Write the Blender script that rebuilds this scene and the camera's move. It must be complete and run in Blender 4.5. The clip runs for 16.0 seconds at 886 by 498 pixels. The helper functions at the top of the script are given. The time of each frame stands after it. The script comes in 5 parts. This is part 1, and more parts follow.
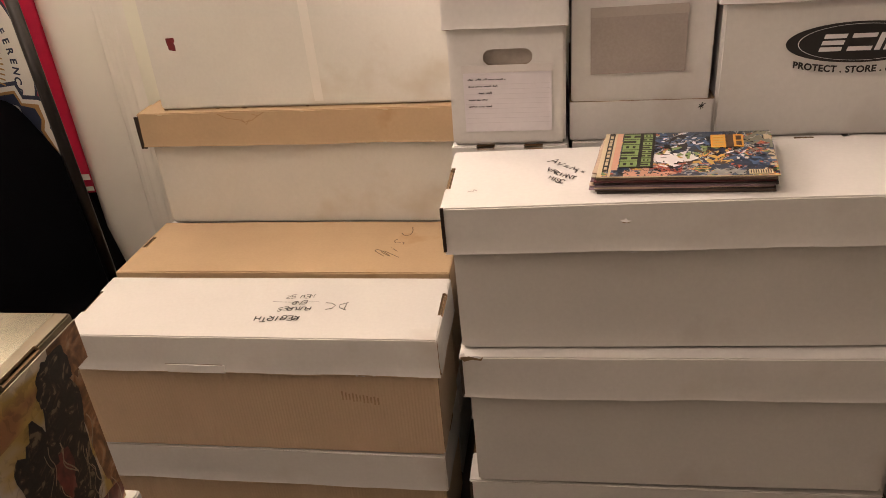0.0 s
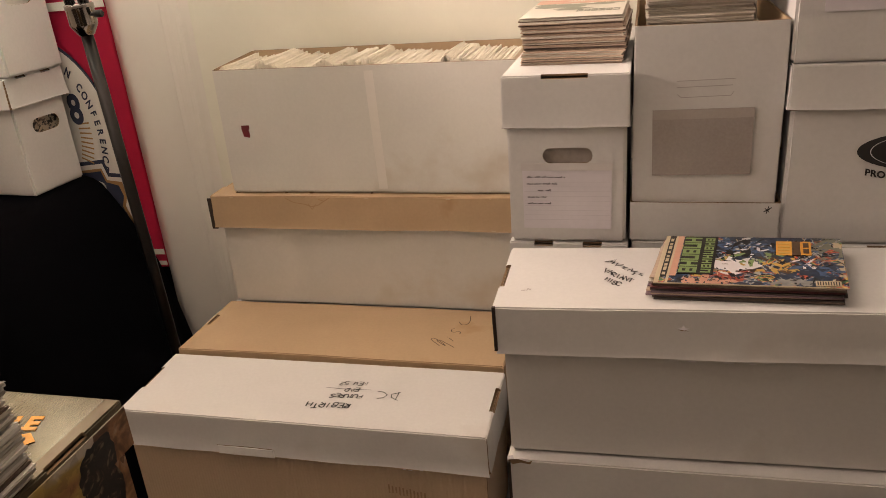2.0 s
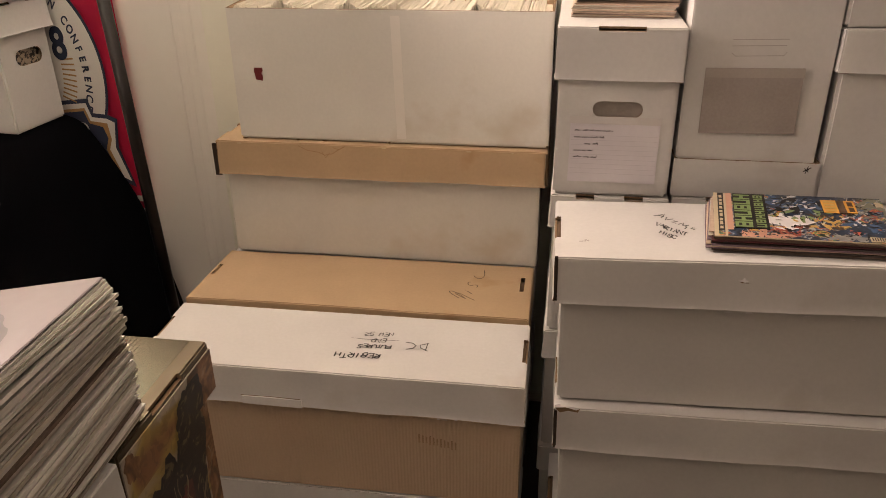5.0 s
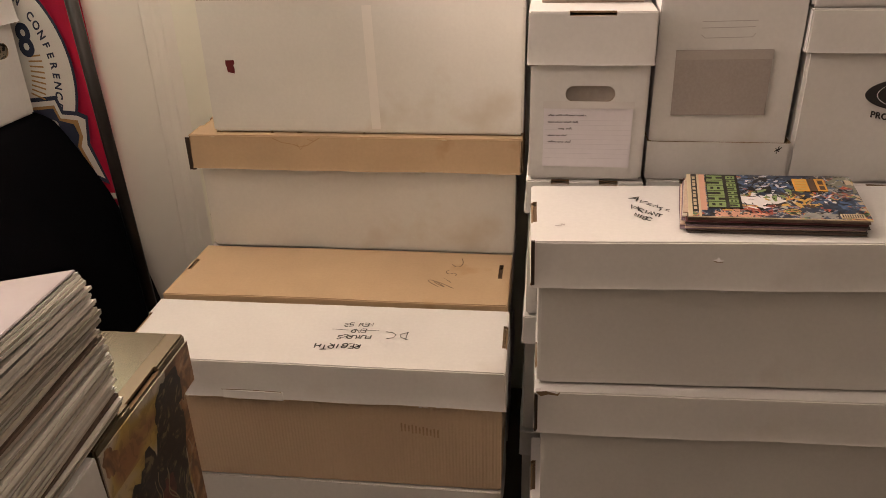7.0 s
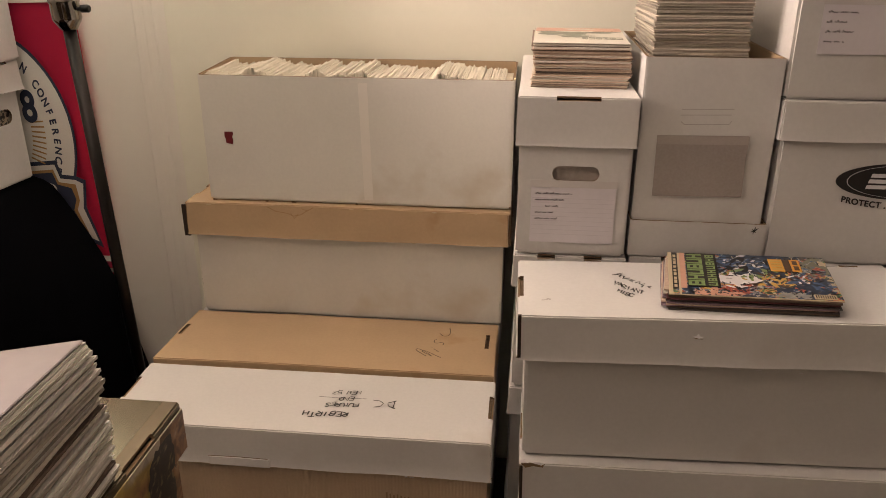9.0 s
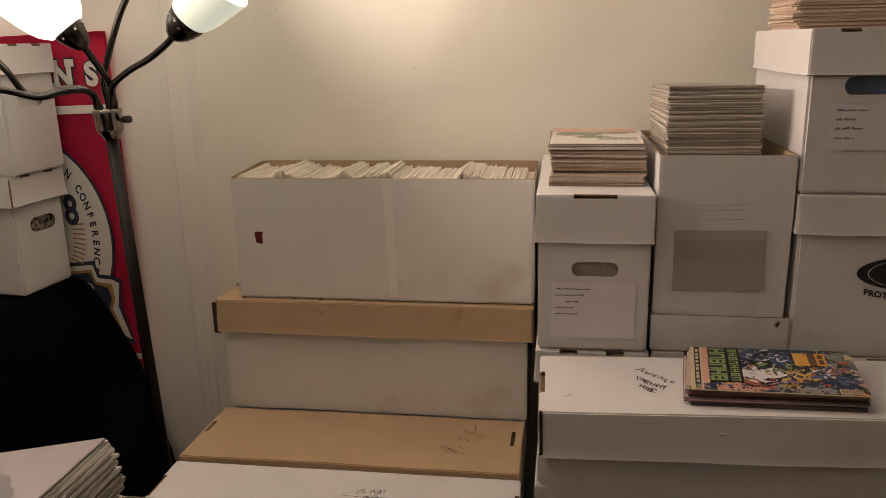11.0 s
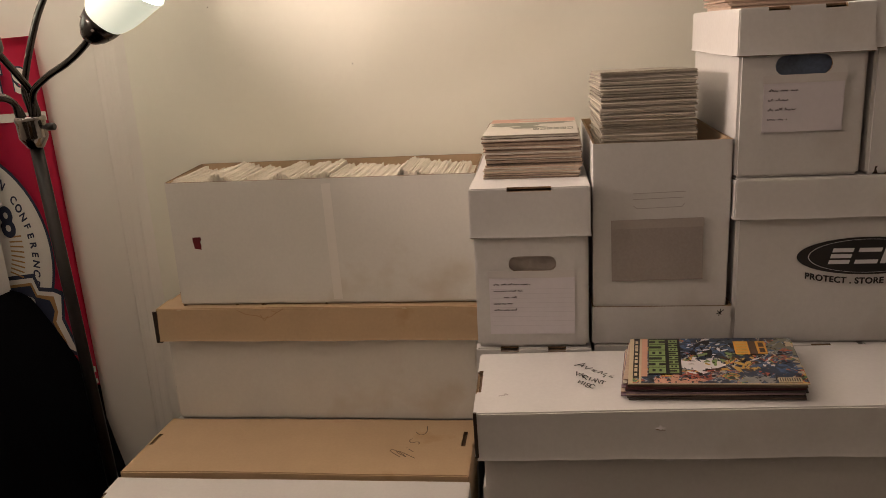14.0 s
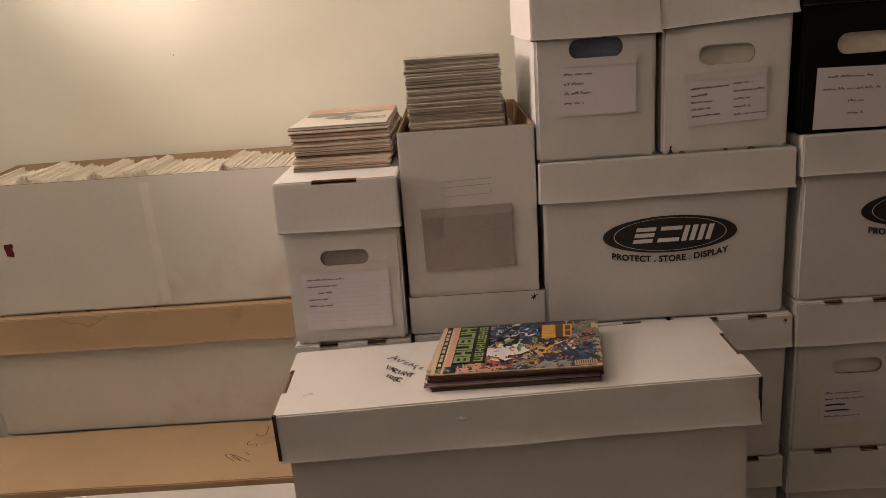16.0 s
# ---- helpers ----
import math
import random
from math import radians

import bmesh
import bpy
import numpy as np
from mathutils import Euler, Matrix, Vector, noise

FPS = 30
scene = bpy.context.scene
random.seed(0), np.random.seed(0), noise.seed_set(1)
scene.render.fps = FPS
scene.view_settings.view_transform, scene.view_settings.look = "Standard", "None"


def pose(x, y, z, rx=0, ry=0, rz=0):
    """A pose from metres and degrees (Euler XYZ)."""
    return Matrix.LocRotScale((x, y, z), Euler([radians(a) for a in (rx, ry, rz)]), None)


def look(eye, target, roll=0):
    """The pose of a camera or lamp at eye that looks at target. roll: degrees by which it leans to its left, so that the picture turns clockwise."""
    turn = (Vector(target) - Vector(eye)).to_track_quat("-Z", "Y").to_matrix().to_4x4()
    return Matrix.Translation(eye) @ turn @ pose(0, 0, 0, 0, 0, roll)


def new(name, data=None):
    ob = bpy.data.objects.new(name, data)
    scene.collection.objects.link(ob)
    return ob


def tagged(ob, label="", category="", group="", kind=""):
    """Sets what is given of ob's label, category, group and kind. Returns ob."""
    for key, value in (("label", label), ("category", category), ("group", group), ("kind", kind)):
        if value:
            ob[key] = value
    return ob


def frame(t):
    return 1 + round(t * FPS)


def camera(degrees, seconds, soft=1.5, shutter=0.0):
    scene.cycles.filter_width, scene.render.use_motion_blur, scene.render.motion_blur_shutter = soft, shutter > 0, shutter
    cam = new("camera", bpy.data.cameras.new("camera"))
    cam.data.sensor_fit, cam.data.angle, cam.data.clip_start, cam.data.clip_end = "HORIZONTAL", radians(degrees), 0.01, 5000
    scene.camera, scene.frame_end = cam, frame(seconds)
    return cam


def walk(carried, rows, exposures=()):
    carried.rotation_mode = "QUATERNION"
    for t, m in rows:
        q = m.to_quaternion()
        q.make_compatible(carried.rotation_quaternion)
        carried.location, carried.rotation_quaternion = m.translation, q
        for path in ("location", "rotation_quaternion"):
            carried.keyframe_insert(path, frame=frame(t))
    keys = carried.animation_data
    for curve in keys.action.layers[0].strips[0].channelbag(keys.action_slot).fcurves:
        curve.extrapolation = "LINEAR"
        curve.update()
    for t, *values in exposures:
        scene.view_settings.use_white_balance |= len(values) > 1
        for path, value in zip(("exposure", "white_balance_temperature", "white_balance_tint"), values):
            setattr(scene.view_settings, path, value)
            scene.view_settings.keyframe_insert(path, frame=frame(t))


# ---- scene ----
cam = camera(59.24, 16.0, soft=0.45)
PATH = [
    (0, (0.3589, 0.4583, 1.3616), (0.0486, 2.1828, 0.3972), -4.91),
    (0.5, (0.3928, 0.4695, 1.3735), (-0.0092, 2.2273, 0.5082), -5.37),
    (1, (0.4048, 0.4702, 1.3877), (-0.0436, 2.2343, 0.5588), -5.37),
    (1.5, (0.3987, 0.4701, 1.4023), (-0.0813, 2.2450, 0.6153), -5.35),
    (2, (0.3852, 0.4852, 1.3882), (-0.1066, 2.2593, 0.6068), -4.88),
    (2.5, (0.3429, 0.4934, 1.3789), (-0.1879, 2.2511, 0.5860), -4.46),
    (3, (0.2806, 0.4945, 1.3771), (-0.2470, 2.2280, 0.5306), -3.79),
    (3.5, (0.2259, 0.4830, 1.3709), (-0.1668, 2.2486, 0.5175), -1.67),
    (4, (0.1804, 0.4610, 1.3755), (-0.1297, 2.2399, 0.5156), -0.35),
    (6.5, (0.1743, 0.4374, 1.3659), (-0.0849, 2.2067, 0.4702), -1.59),
    (7, (0.1805, 0.4383, 1.3657), (-0.0559, 2.2121, 0.4725), -1.60),
    (7.5, (0.1755, 0.4452, 1.3675), (-0.0514, 2.2254, 0.4846), -1.90),
    (8, (0.1808, 0.4363, 1.3701), (-0.0313, 2.2278, 0.5068), -1.58),
    (8.5, (0.1749, 0.4172, 1.3813), (-0.0266, 2.2245, 0.5486), -0.82),
    (9, (0.1776, 0.4068, 1.3955), (-0.0279, 2.2515, 0.6507), 0.02),
    (9.5, (0.1837, 0.4011, 1.4042), (-0.0517, 2.2800, 0.7607), 0.06),
    (10, (0.1902, 0.3879, 1.4120), (-0.0711, 2.2855, 0.8366), -0.34),
    (12.5, (0.2064, 0.3979, 1.3979), (-0.0952, 2.3116, 0.9014), -2.46),
    (13, (0.2082, 0.4103, 1.4053), (-0.0709, 2.3243, 0.8964), -2.69),
    (13.5, (0.2284, 0.4244, 1.4052), (-0.0273, 2.3400, 0.8904), -2.82),
    (14, (0.2821, 0.4414, 1.4003), (0.0280, 2.3526, 0.8690), -3.24),
    (14.5, (0.3488, 0.4632, 1.4037), (0.1419, 2.3767, 0.8598), -3.37),
    (15, (0.4097, 0.4663, 1.4020), (0.2707, 2.3856, 0.8573), -3.54),
    (15.5, (0.4553, 0.4764, 1.4016), (0.3690, 2.3960, 0.8470), -3.90),
    (16, (0.4606, 0.4832, 1.3935), (0.4169, 2.3969, 0.8138), -4.19),
]
EXPOSURE = [(0.0, 0.94), (0.5, 0.66), (1.0, 0.63), (1.5, 0.52), (2.0, 0.47), (3.5, 0.43), (7.0, 0.62), (8.5, 0.50), (9.0, 0.33), (9.5, -0.06), (10.0, -0.27), (12.5, -0.26), (14.5, -0.12), (16.0, 0.0)]
walk(cam, [(t, look(eye, target, roll)) for t, eye, target, roll in PATH], EXPOSURE)

# ---- light ----
world = bpy.data.worlds.new("world")
scene.world = world
world.use_nodes = True
world.node_tree.nodes["Background"].inputs[0].default_value = (0.9, 0.8, 0.68, 1)
world.node_tree.nodes["Background"].inputs[1].default_value = 0.006


def bulb(x, y, z, watts, size=0.03, colour=(1.0, 0.782, 0.67)):
    data = bpy.data.lights.new("bulb", "POINT")
    data.energy, data.shadow_soft_size, data.color = watts, size, colour
    ob = new("bulb", data)
    ob.location = (x, y, z)
    return ob


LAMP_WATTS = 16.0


# ---- materials ----
def material(name, colour, rough=0.6, vary=0.06, scale=6.0, fine=0.03, fine_scale=90.0, bump=0.0, bump_scale=200.0, metal=0.0,
             ridges=0.0, ridge_scale=300.0, ridge_axis="X", spread=0.0, coat=0.0, stain=None, stain_scale=9.0, stain_at=0.62, gloss=0.5):
    """A procedural surface: two scales of variation, optional ridges, stains and a random tint for each object."""
    m = bpy.data.materials.new(name)
    m.use_nodes = True
    nt = m.node_tree
    b = nt.nodes["Principled BSDF"]
    b.inputs["Roughness"].default_value = rough
    b.inputs["Metallic"].default_value = metal
    b.inputs["Coat Weight"].default_value = coat
    b.inputs["Specular IOR Level"].default_value = gloss
    co = nt.nodes.new("ShaderNodeTexCoord")

    def noise_node(s, detail=4.0):
        n = nt.nodes.new("ShaderNodeTexNoise")
        n.inputs["Scale"].default_value, n.inputs["Detail"].default_value = s, detail
        nt.links.new(co.outputs["Object"], n.inputs["Vector"])
        return n.outputs["Fac"]

    def calc(op, a, c):
        n = nt.nodes.new("ShaderNodeMath")
        n.operation = op
        for k, v in enumerate((a, c)):
            if isinstance(v, (int, float)):
                n.inputs[k].default_value = v
            else:
                nt.links.new(v, n.inputs[k])
        return n.outputs[0]

    value = calc("ADD", calc("MULTIPLY", calc("SUBTRACT", noise_node(scale), 0.5), vary * 3), 1.0)
    value = calc("ADD", value, calc("MULTIPLY", calc("SUBTRACT", noise_node(fine_scale, 6.0), 0.5), fine * 3))
    if spread:
        info = nt.nodes.new("ShaderNodeObjectInfo")
        value = calc("ADD", value, calc("MULTIPLY", calc("SUBTRACT", info.outputs["Random"], 0.5), spread * 2))
    mix = nt.nodes.new("ShaderNodeMix")
    mix.data_type, mix.blend_type = "RGBA", "MULTIPLY"
    mix.inputs["Factor"].default_value = 1.0
    mix.inputs["A"].default_value = (*colour, 1)
    nt.links.new(value, mix.inputs["B"])
    out = mix.outputs["Result"]
    if stain:
        ramp = nt.nodes.new("ShaderNodeValToRGB")
        ramp.color_ramp.elements[0].position, ramp.color_ramp.elements[1].position = stain_at, stain_at + 0.12
        nt.links.new(noise_node(stain_scale, 6.0), ramp.inputs[0])
        over = nt.nodes.new("ShaderNodeMix")
        over.data_type = "RGBA"
        nt.links.new(ramp.outputs[0], over.inputs["Factor"])
        nt.links.new(out, over.inputs["A"])
        over.inputs["B"].default_value = (*stain, 1)
        out = over.outputs["Result"]
    nt.links.new(out, b.inputs["Base Color"])
    height = None
    if ridges:
        wave = nt.nodes.new("ShaderNodeTexWave")
        wave.bands_direction = ridge_axis
        wave.inputs["Scale"].default_value, wave.inputs["Distortion"].default_value = ridge_scale, 0.6
        nt.links.new(co.outputs["Object"], wave.inputs["Vector"])
        height = calc("MULTIPLY", wave.outputs["Fac"], ridges)
    if bump:
        n = calc("MULTIPLY", noise_node(bump_scale), bump)
        height = calc("ADD", height, n) if height else n
    if height:
        bn = nt.nodes.new("ShaderNodeBump")
        bn.inputs["Strength"].default_value, bn.inputs["Distance"].default_value = 0.5, 0.002
        nt.links.new(height, bn.inputs["Height"])
        nt.links.new(bn.outputs[0], b.inputs["Normal"])
    return m


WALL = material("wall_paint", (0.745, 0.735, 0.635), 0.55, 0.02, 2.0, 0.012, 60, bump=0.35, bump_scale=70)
# Darker than WALL only to hold back bounce from the unseen walls.
BOUNCE_WALL = material("bounce_wall_paint", (0.66, 0.62, 0.54), 0.6, 0.03, 2.0, 0.02, 60)
TRIM = material("trim_paint", (0.74, 0.71, 0.65), 0.4, 0.02, 5.0, 0.01, 60)
CEIL = material("ceiling_paint", (0.82, 0.80, 0.76), 0.8, 0.02, 2.0, 0.02, 90, bump=0.5, bump_scale=150)
CARPET = material("carpet", (0.055, 0.042, 0.033), 0.95, 0.1, 4.0, 0.2, 250, bump=1.0, bump_scale=350)
WHITE = material("white_cardboard", (0.652, 0.643, 0.630), 0.72, 0.06, 4.0, 0.04, 140, gloss=0.22, bump=0.2, bump_scale=60, spread=0.03, stain=(0.56, 0.53, 0.50), stain_scale=3.5, stain_at=0.62)
WHITE_OLD = material("aged_white_cardboard", (0.668, 0.652, 0.606), 0.70, 0.06, 4.0, 0.035, 140, bump=0.2, bump_scale=40, spread=0.03, stain=(0.58, 0.53, 0.45), stain_scale=5.0, stain_at=0.60, gloss=0.3)
KRAFT = material("tan_cardboard", (0.445, 0.32, 0.195), 0.6, 0.08, 7.0, 0.05, 150, bump=0.15, bump_scale=80, stain=(0.36, 0.22, 0.10), stain_scale=7.0, stain_at=0.66)
BROWN = material("brown_cardboard", (0.56, 0.425, 0.295), 0.65, 0.06, 6.0, 0.05, 200, ridges=0.4, ridge_scale=50, bump=0.1)
EDGE = material("raw_board_edge", (0.20, 0.13, 0.07), 0.9, 0.15, 40.0, 0.1, 200)
BLACK_BOARD = material("black_cardboard", (0.004, 0.004, 0.0045), 0.5, 0.1, 8.0, 0.05, 90, gloss=0.15)
CLOTH = material("black_cloth", (0.0025, 0.0025, 0.0032), 0.95, 0.2, 12.0, 0.2, 400, bump=0.6, bump_scale=500, gloss=0.02)
INK = material("black_ink", (0.015, 0.014, 0.014), 0.5, 0.1, 30, 0.1, 200)
PENCIL = material("faded_ink", (0.07, 0.066, 0.07), 0.6, 0.1, 30, 0.1, 200)
WRITE_TAN = material("brown_ink", (0.10, 0.06, 0.03), 0.6, 0.1, 30, 0.1, 200)
PAPER = material("label_paper", (0.72, 0.70, 0.72), 0.5, 0.02, 12, 0.02, 90)
TAPE = material("clear_tape", (0.78, 0.75, 0.70), 0.2, 0.02, 20, 0.02, 60)
GREY_SHEET = material("grey_sheet", (0.36, 0.322, 0.298), 0.4, 0.08, 10, 0.10, 220, bump=0.3, bump_scale=300)
STAIN = material("tide_mark", (0.34, 0.205, 0.095), 0.7, 0.2, 60, 0.1, 150)
STAIN_DARK = material("ghost_print", (0.38, 0.26, 0.155), 0.7, 0.2, 60, 0.1, 150)
RED_TAG = material("red_sticker", (0.13, 0.008, 0.012), 0.4, 0.1, 50, 0.05, 100)
METAL = material("dark_nickel", (0.085, 0.078, 0.075), 0.22, 0.05, 20, 0.05, 200, metal=1.0)
POLE_METAL = material("dark_brushed_metal", (0.028, 0.026, 0.025), 0.30, 0.1, 20, 0.05, 200, metal=1.0)
CHROME = material("polished_nickel", (0.32, 0.30, 0.28), 0.12, 0.03, 20, 0.03, 200, metal=1.0)
DARK_BOARD = material("dark_raw_board", (0.032, 0.020, 0.013), 0.9, 0.2, 40.0, 0.1, 200)
BLACK_PLASTIC = material("black_plastic", (0.012, 0.012, 0.012), 0.35, 0.05, 20, 0.02, 100)
PAGE_TAN = material("tan_page_edges", (0.50, 0.385, 0.30), 0.8, 0.12, 14, 0.15, 160, spread=0.25)
PAGE_PALE = material("pale_page_edges", (0.58, 0.53, 0.46), 0.6, 0.10, 14, 0.12, 160, spread=0.22)
PAGE_BROWN = material("brown_page_edges", (0.15, 0.105, 0.078), 0.7, 0.2, 14, 0.2, 160, spread=0.4)
PAGE_GREY = material("bagged_page_edges", (0.36, 0.325, 0.27), 0.5, 0.15, 14, 0.15, 160, spread=0.25)
PAGE_DARK = material("dark_cover_edges", (0.045, 0.038, 0.035), 0.45, 0.4, 20, 0.3, 120, spread=0.5)
PAGE_RED = material("dark_red_cover_edges", (0.085, 0.020, 0.022), 0.45, 0.4, 20, 0.3, 120, spread=0.5)
PAGE_WHITE = material("bagged_white_edges", (0.72, 0.69, 0.64), 0.22, 0.10, 12, 0.08, 120, spread=0.20)
PAGE_CREAM = material("cream_backing_boards", (0.84, 0.79, 0.69), 0.5, 0.12, 30, 0.1, 150)
TOP_COVER = material("pale_mauve_cover", (0.25, 0.215, 0.222), 0.4, 0.15, 6, 0.05, 60)
TOP_ART = material("dim_grey_cover_print", (0.115, 0.103, 0.108), 0.3, 0.2, 10, 0.08, 60)
CARD = material("lilac_card", (0.69, 0.66, 0.70), 0.3, 0.03, 12, 0.03, 90)
CARD_INK = material("faded_pen", (0.055, 0.048, 0.06), 0.6, 0.1, 30, 0.1, 200)
# EDGE made darker, so the shade inside the slots is in the colour.
SHADED_BOARD = material("shaded_raw_board", (0.13, 0.08, 0.045), 0.9, 0.15, 40.0, 0.1, 200)
SHEET_BAND = material("taped_sheet_band", (0.42, 0.38, 0.355), 0.3, 0.06, 12, 0.06, 200)
SLEEVE = material("clear_sleeve_band", (0.64, 0.615, 0.605), 0.22, 0.03, 20, 0.02, 60)
BAG = material("plastic_bag_film", (0.40, 0.36, 0.33), 0.14, 0.15, 25, 0.1, 90, bump=2.5, bump_scale=35, coat=0.6)
FAINT = material("faint_grey_print", (0.43, 0.405, 0.395), 0.6, 0.1, 30, 0.1, 200)
BLUE_PAGES = material("blue_page_edges", (0.10, 0.14, 0.22), 0.5, 0.3, 60, 0.2, 200)
BANNER_RED = material("red_banner_cloth", (0.64, 0.014, 0.075), 0.7, 0.06, 5, 0.06, 300, bump=0.3, bump_scale=500)
BANNER_WHITE = material("white_banner_print", (0.66, 0.63, 0.58), 0.7, 0.04, 8, 0.05, 300)
BANNER_NAVY = material("navy_banner_print", (0.02, 0.028, 0.06), 0.7, 0.1, 8, 0.05, 300)
BANNER_GOLD = material("gold_banner_print", (0.36, 0.20, 0.07), 0.7, 0.1, 8, 0.05, 300)
GOLD_FOIL = material("silver_gold_foil", (0.14, 0.112, 0.072), 0.34, 0.08, 8, 0.05, 90, metal=0.7, gloss=0.3, bump=0.12, bump_scale=30)
FOIL_RIB = material("embossed_foil", (0.13, 0.110, 0.076), 0.23, 0.15, 8, 0.08, 90, metal=1.0)
ORANGE = material("orange_print", (0.68, 0.34, 0.05), 0.4, 0.05, 20, 0.05, 100)
GREEN = material("green_print", (0.22, 0.32, 0.12), 0.35, 0.15, 40, 0.05, 100)
PINK = material("salmon_print", (0.60, 0.33, 0.24), 0.35, 0.1, 30, 0.05, 100)
YELLOW = material("yellow_print", (0.58, 0.37, 0.09), 0.35, 0.08, 30, 0.05, 100)
CREAM = material("cream_print", (0.56, 0.47, 0.32), 0.35, 0.06, 30, 0.05, 100)


def artwork(name, stops, scale=14.0, warp=0.8, rough=0.35, fine=60.0):
    """Printed artwork as patches of flat colour, with dark lines between."""
    m = bpy.data.materials.new(name)
    m.use_nodes = True
    nt = m.node_tree
    b = nt.nodes["Principled BSDF"]
    b.inputs["Roughness"].default_value = rough
    co = nt.nodes.new("ShaderNodeTexCoord")
    n = nt.nodes.new("ShaderNodeTexNoise")
    n.inputs["Scale"].default_value, n.inputs["Detail"].default_value = scale, 3.0
    n.inputs["Distortion"].default_value = warp
    nt.links.new(co.outputs["Object"], n.inputs["Vector"])
    ramp = nt.nodes.new("ShaderNodeValToRGB")
    ramp.color_ramp.interpolation = "CONSTANT"
    el = ramp.color_ramp.elements
    while len(el) < len(stops):
        el.new(0.5)
    for e, (p, c) in zip(el, stops):
        e.position, e.color = p, (*c, 1)
    nt.links.new(n.outputs["Fac"], ramp.inputs[0])
    v = nt.nodes.new("ShaderNodeTexNoise")
    v.inputs["Scale"].default_value, v.inputs["Detail"].default_value = fine, 2.0
    v.inputs["Distortion"].default_value = 1.5
    nt.links.new(co.outputs["Object"], v.inputs["Vector"])
    line = nt.nodes.new("ShaderNodeValToRGB")
    line.color_ramp.elements[0].position, line.color_ramp.elements[0].color = 0.40, (0.02, 0.02, 0.02, 1)
    line.color_ramp.elements[1].position, line.color_ramp.elements[1].color = 0.47, (1, 1, 1, 1)
    nt.links.new(v.outputs["Fac"], line.inputs[0])
    mix = nt.nodes.new("ShaderNodeMix")
    mix.data_type, mix.blend_type = "RGBA", "MULTIPLY"
    mix.inputs["Factor"].default_value = 0.85
    nt.links.new(ramp.outputs[0], mix.inputs["A"])
    nt.links.new(line.outputs[0], mix.inputs["B"])
    nt.links.new(mix.outputs["Result"], b.inputs["Base Color"])
    return m


COVER_ART = artwork("battle_cover_print", ((0.0, (0.02, 0.02, 0.03)), (0.36, (0.02, 0.035, 0.07)), (0.44, (0.03, 0.07, 0.17)), (0.48, (0.42, 0.43, 0.40)), (0.515, (0.04, 0.10, 0.20)),
                    (0.55, (0.55, 0.10, 0.05)), (0.58, (0.62, 0.42, 0.10)), (0.62, (0.10, 0.22, 0.10)), (0.68, (0.03, 0.05, 0.10))), 17.0, 2.2, 0.3, 70.0)
COVER_PALE = material("pale_cover_paper", (0.66, 0.63, 0.56), 0.4, 0.06, 12, 0.04, 90)
SAGE = material("grey_green_print", (0.20, 0.21, 0.16), 0.4, 0.25, 40, 0.2, 150)
BOX_WISP = material("pale_brown_print", (0.30, 0.23, 0.15), 0.4, 0.5, 60, 0.3, 200)
VIOLET_EDGE = material("faded_violet_cover", (0.20, 0.14, 0.17), 0.5, 0.3, 40, 0.2, 150)
BOX_ART = artwork("painted_box_print", ((0.0, (0.02, 0.015, 0.01)), (0.40, (0.05, 0.035, 0.02)), (0.50, (0.16, 0.09, 0.04)), (0.55, (0.34, 0.20, 0.09)),
                  (0.60, (0.42, 0.32, 0.10)), (0.66, (0.22, 0.05, 0.03))), 9.0, 1.6, 0.35, 26.0)
SPOTTED = artwork("spotted_print", ((0.0, (0.03, 0.03, 0.03)), (0.38, (0.04, 0.04, 0.04)), (0.43, (0.42, 0.36, 0.27))), 70.0, 0.2)
ORANGE_ART = artwork("orange_box_print", ((0.0, (0.25, 0.08, 0.03)), (0.45, (0.60, 0.30, 0.12)), (0.55, (0.66, 0.48, 0.30))), 16.0, 1.0)

NAVY_PRINT = material("blue_print", (0.028, 0.045, 0.085), 0.35, 0.4, 60, 0.2, 150)
RED_PRINT = material("red_print", (0.36, 0.075, 0.05), 0.35, 0.3, 60, 0.1, 150)
BLUE_PRINT = material("mid_blue_print", (0.06, 0.12, 0.24), 0.35, 0.3, 60, 0.2, 150)
BROWN_PRINT = material("brown_print", (0.10, 0.055, 0.03), 0.35, 0.3, 60, 0.2, 150)
GREY_PRINT = material("grey_print", (0.30, 0.30, 0.29), 0.35, 0.3, 60, 0.2, 150)
DARK_ART = artwork("dark_figure_print", ((0.0, (0.008, 0.006, 0.005)), (0.50, (0.020, 0.014, 0.010)), (0.55, (0.06, 0.04, 0.024)), (0.60, (0.17, 0.125, 0.075))), 26.0, 3.5, 0.35, 60.0)


def watercolour(name, stops, scale, warp, rough=0.35):
    """Soft painted colour that runs from one tint into the next."""
    m = artwork(name, stops, scale, warp, rough, 45.0)
    for n in m.node_tree.nodes:
        if n.bl_idname == "ShaderNodeValToRGB" and len(n.color_ramp.elements) == len(stops):
            n.color_ramp.interpolation = "LINEAR"
        if n.bl_idname == "ShaderNodeMix":
            n.inputs["Factor"].default_value = 0.25
    return m


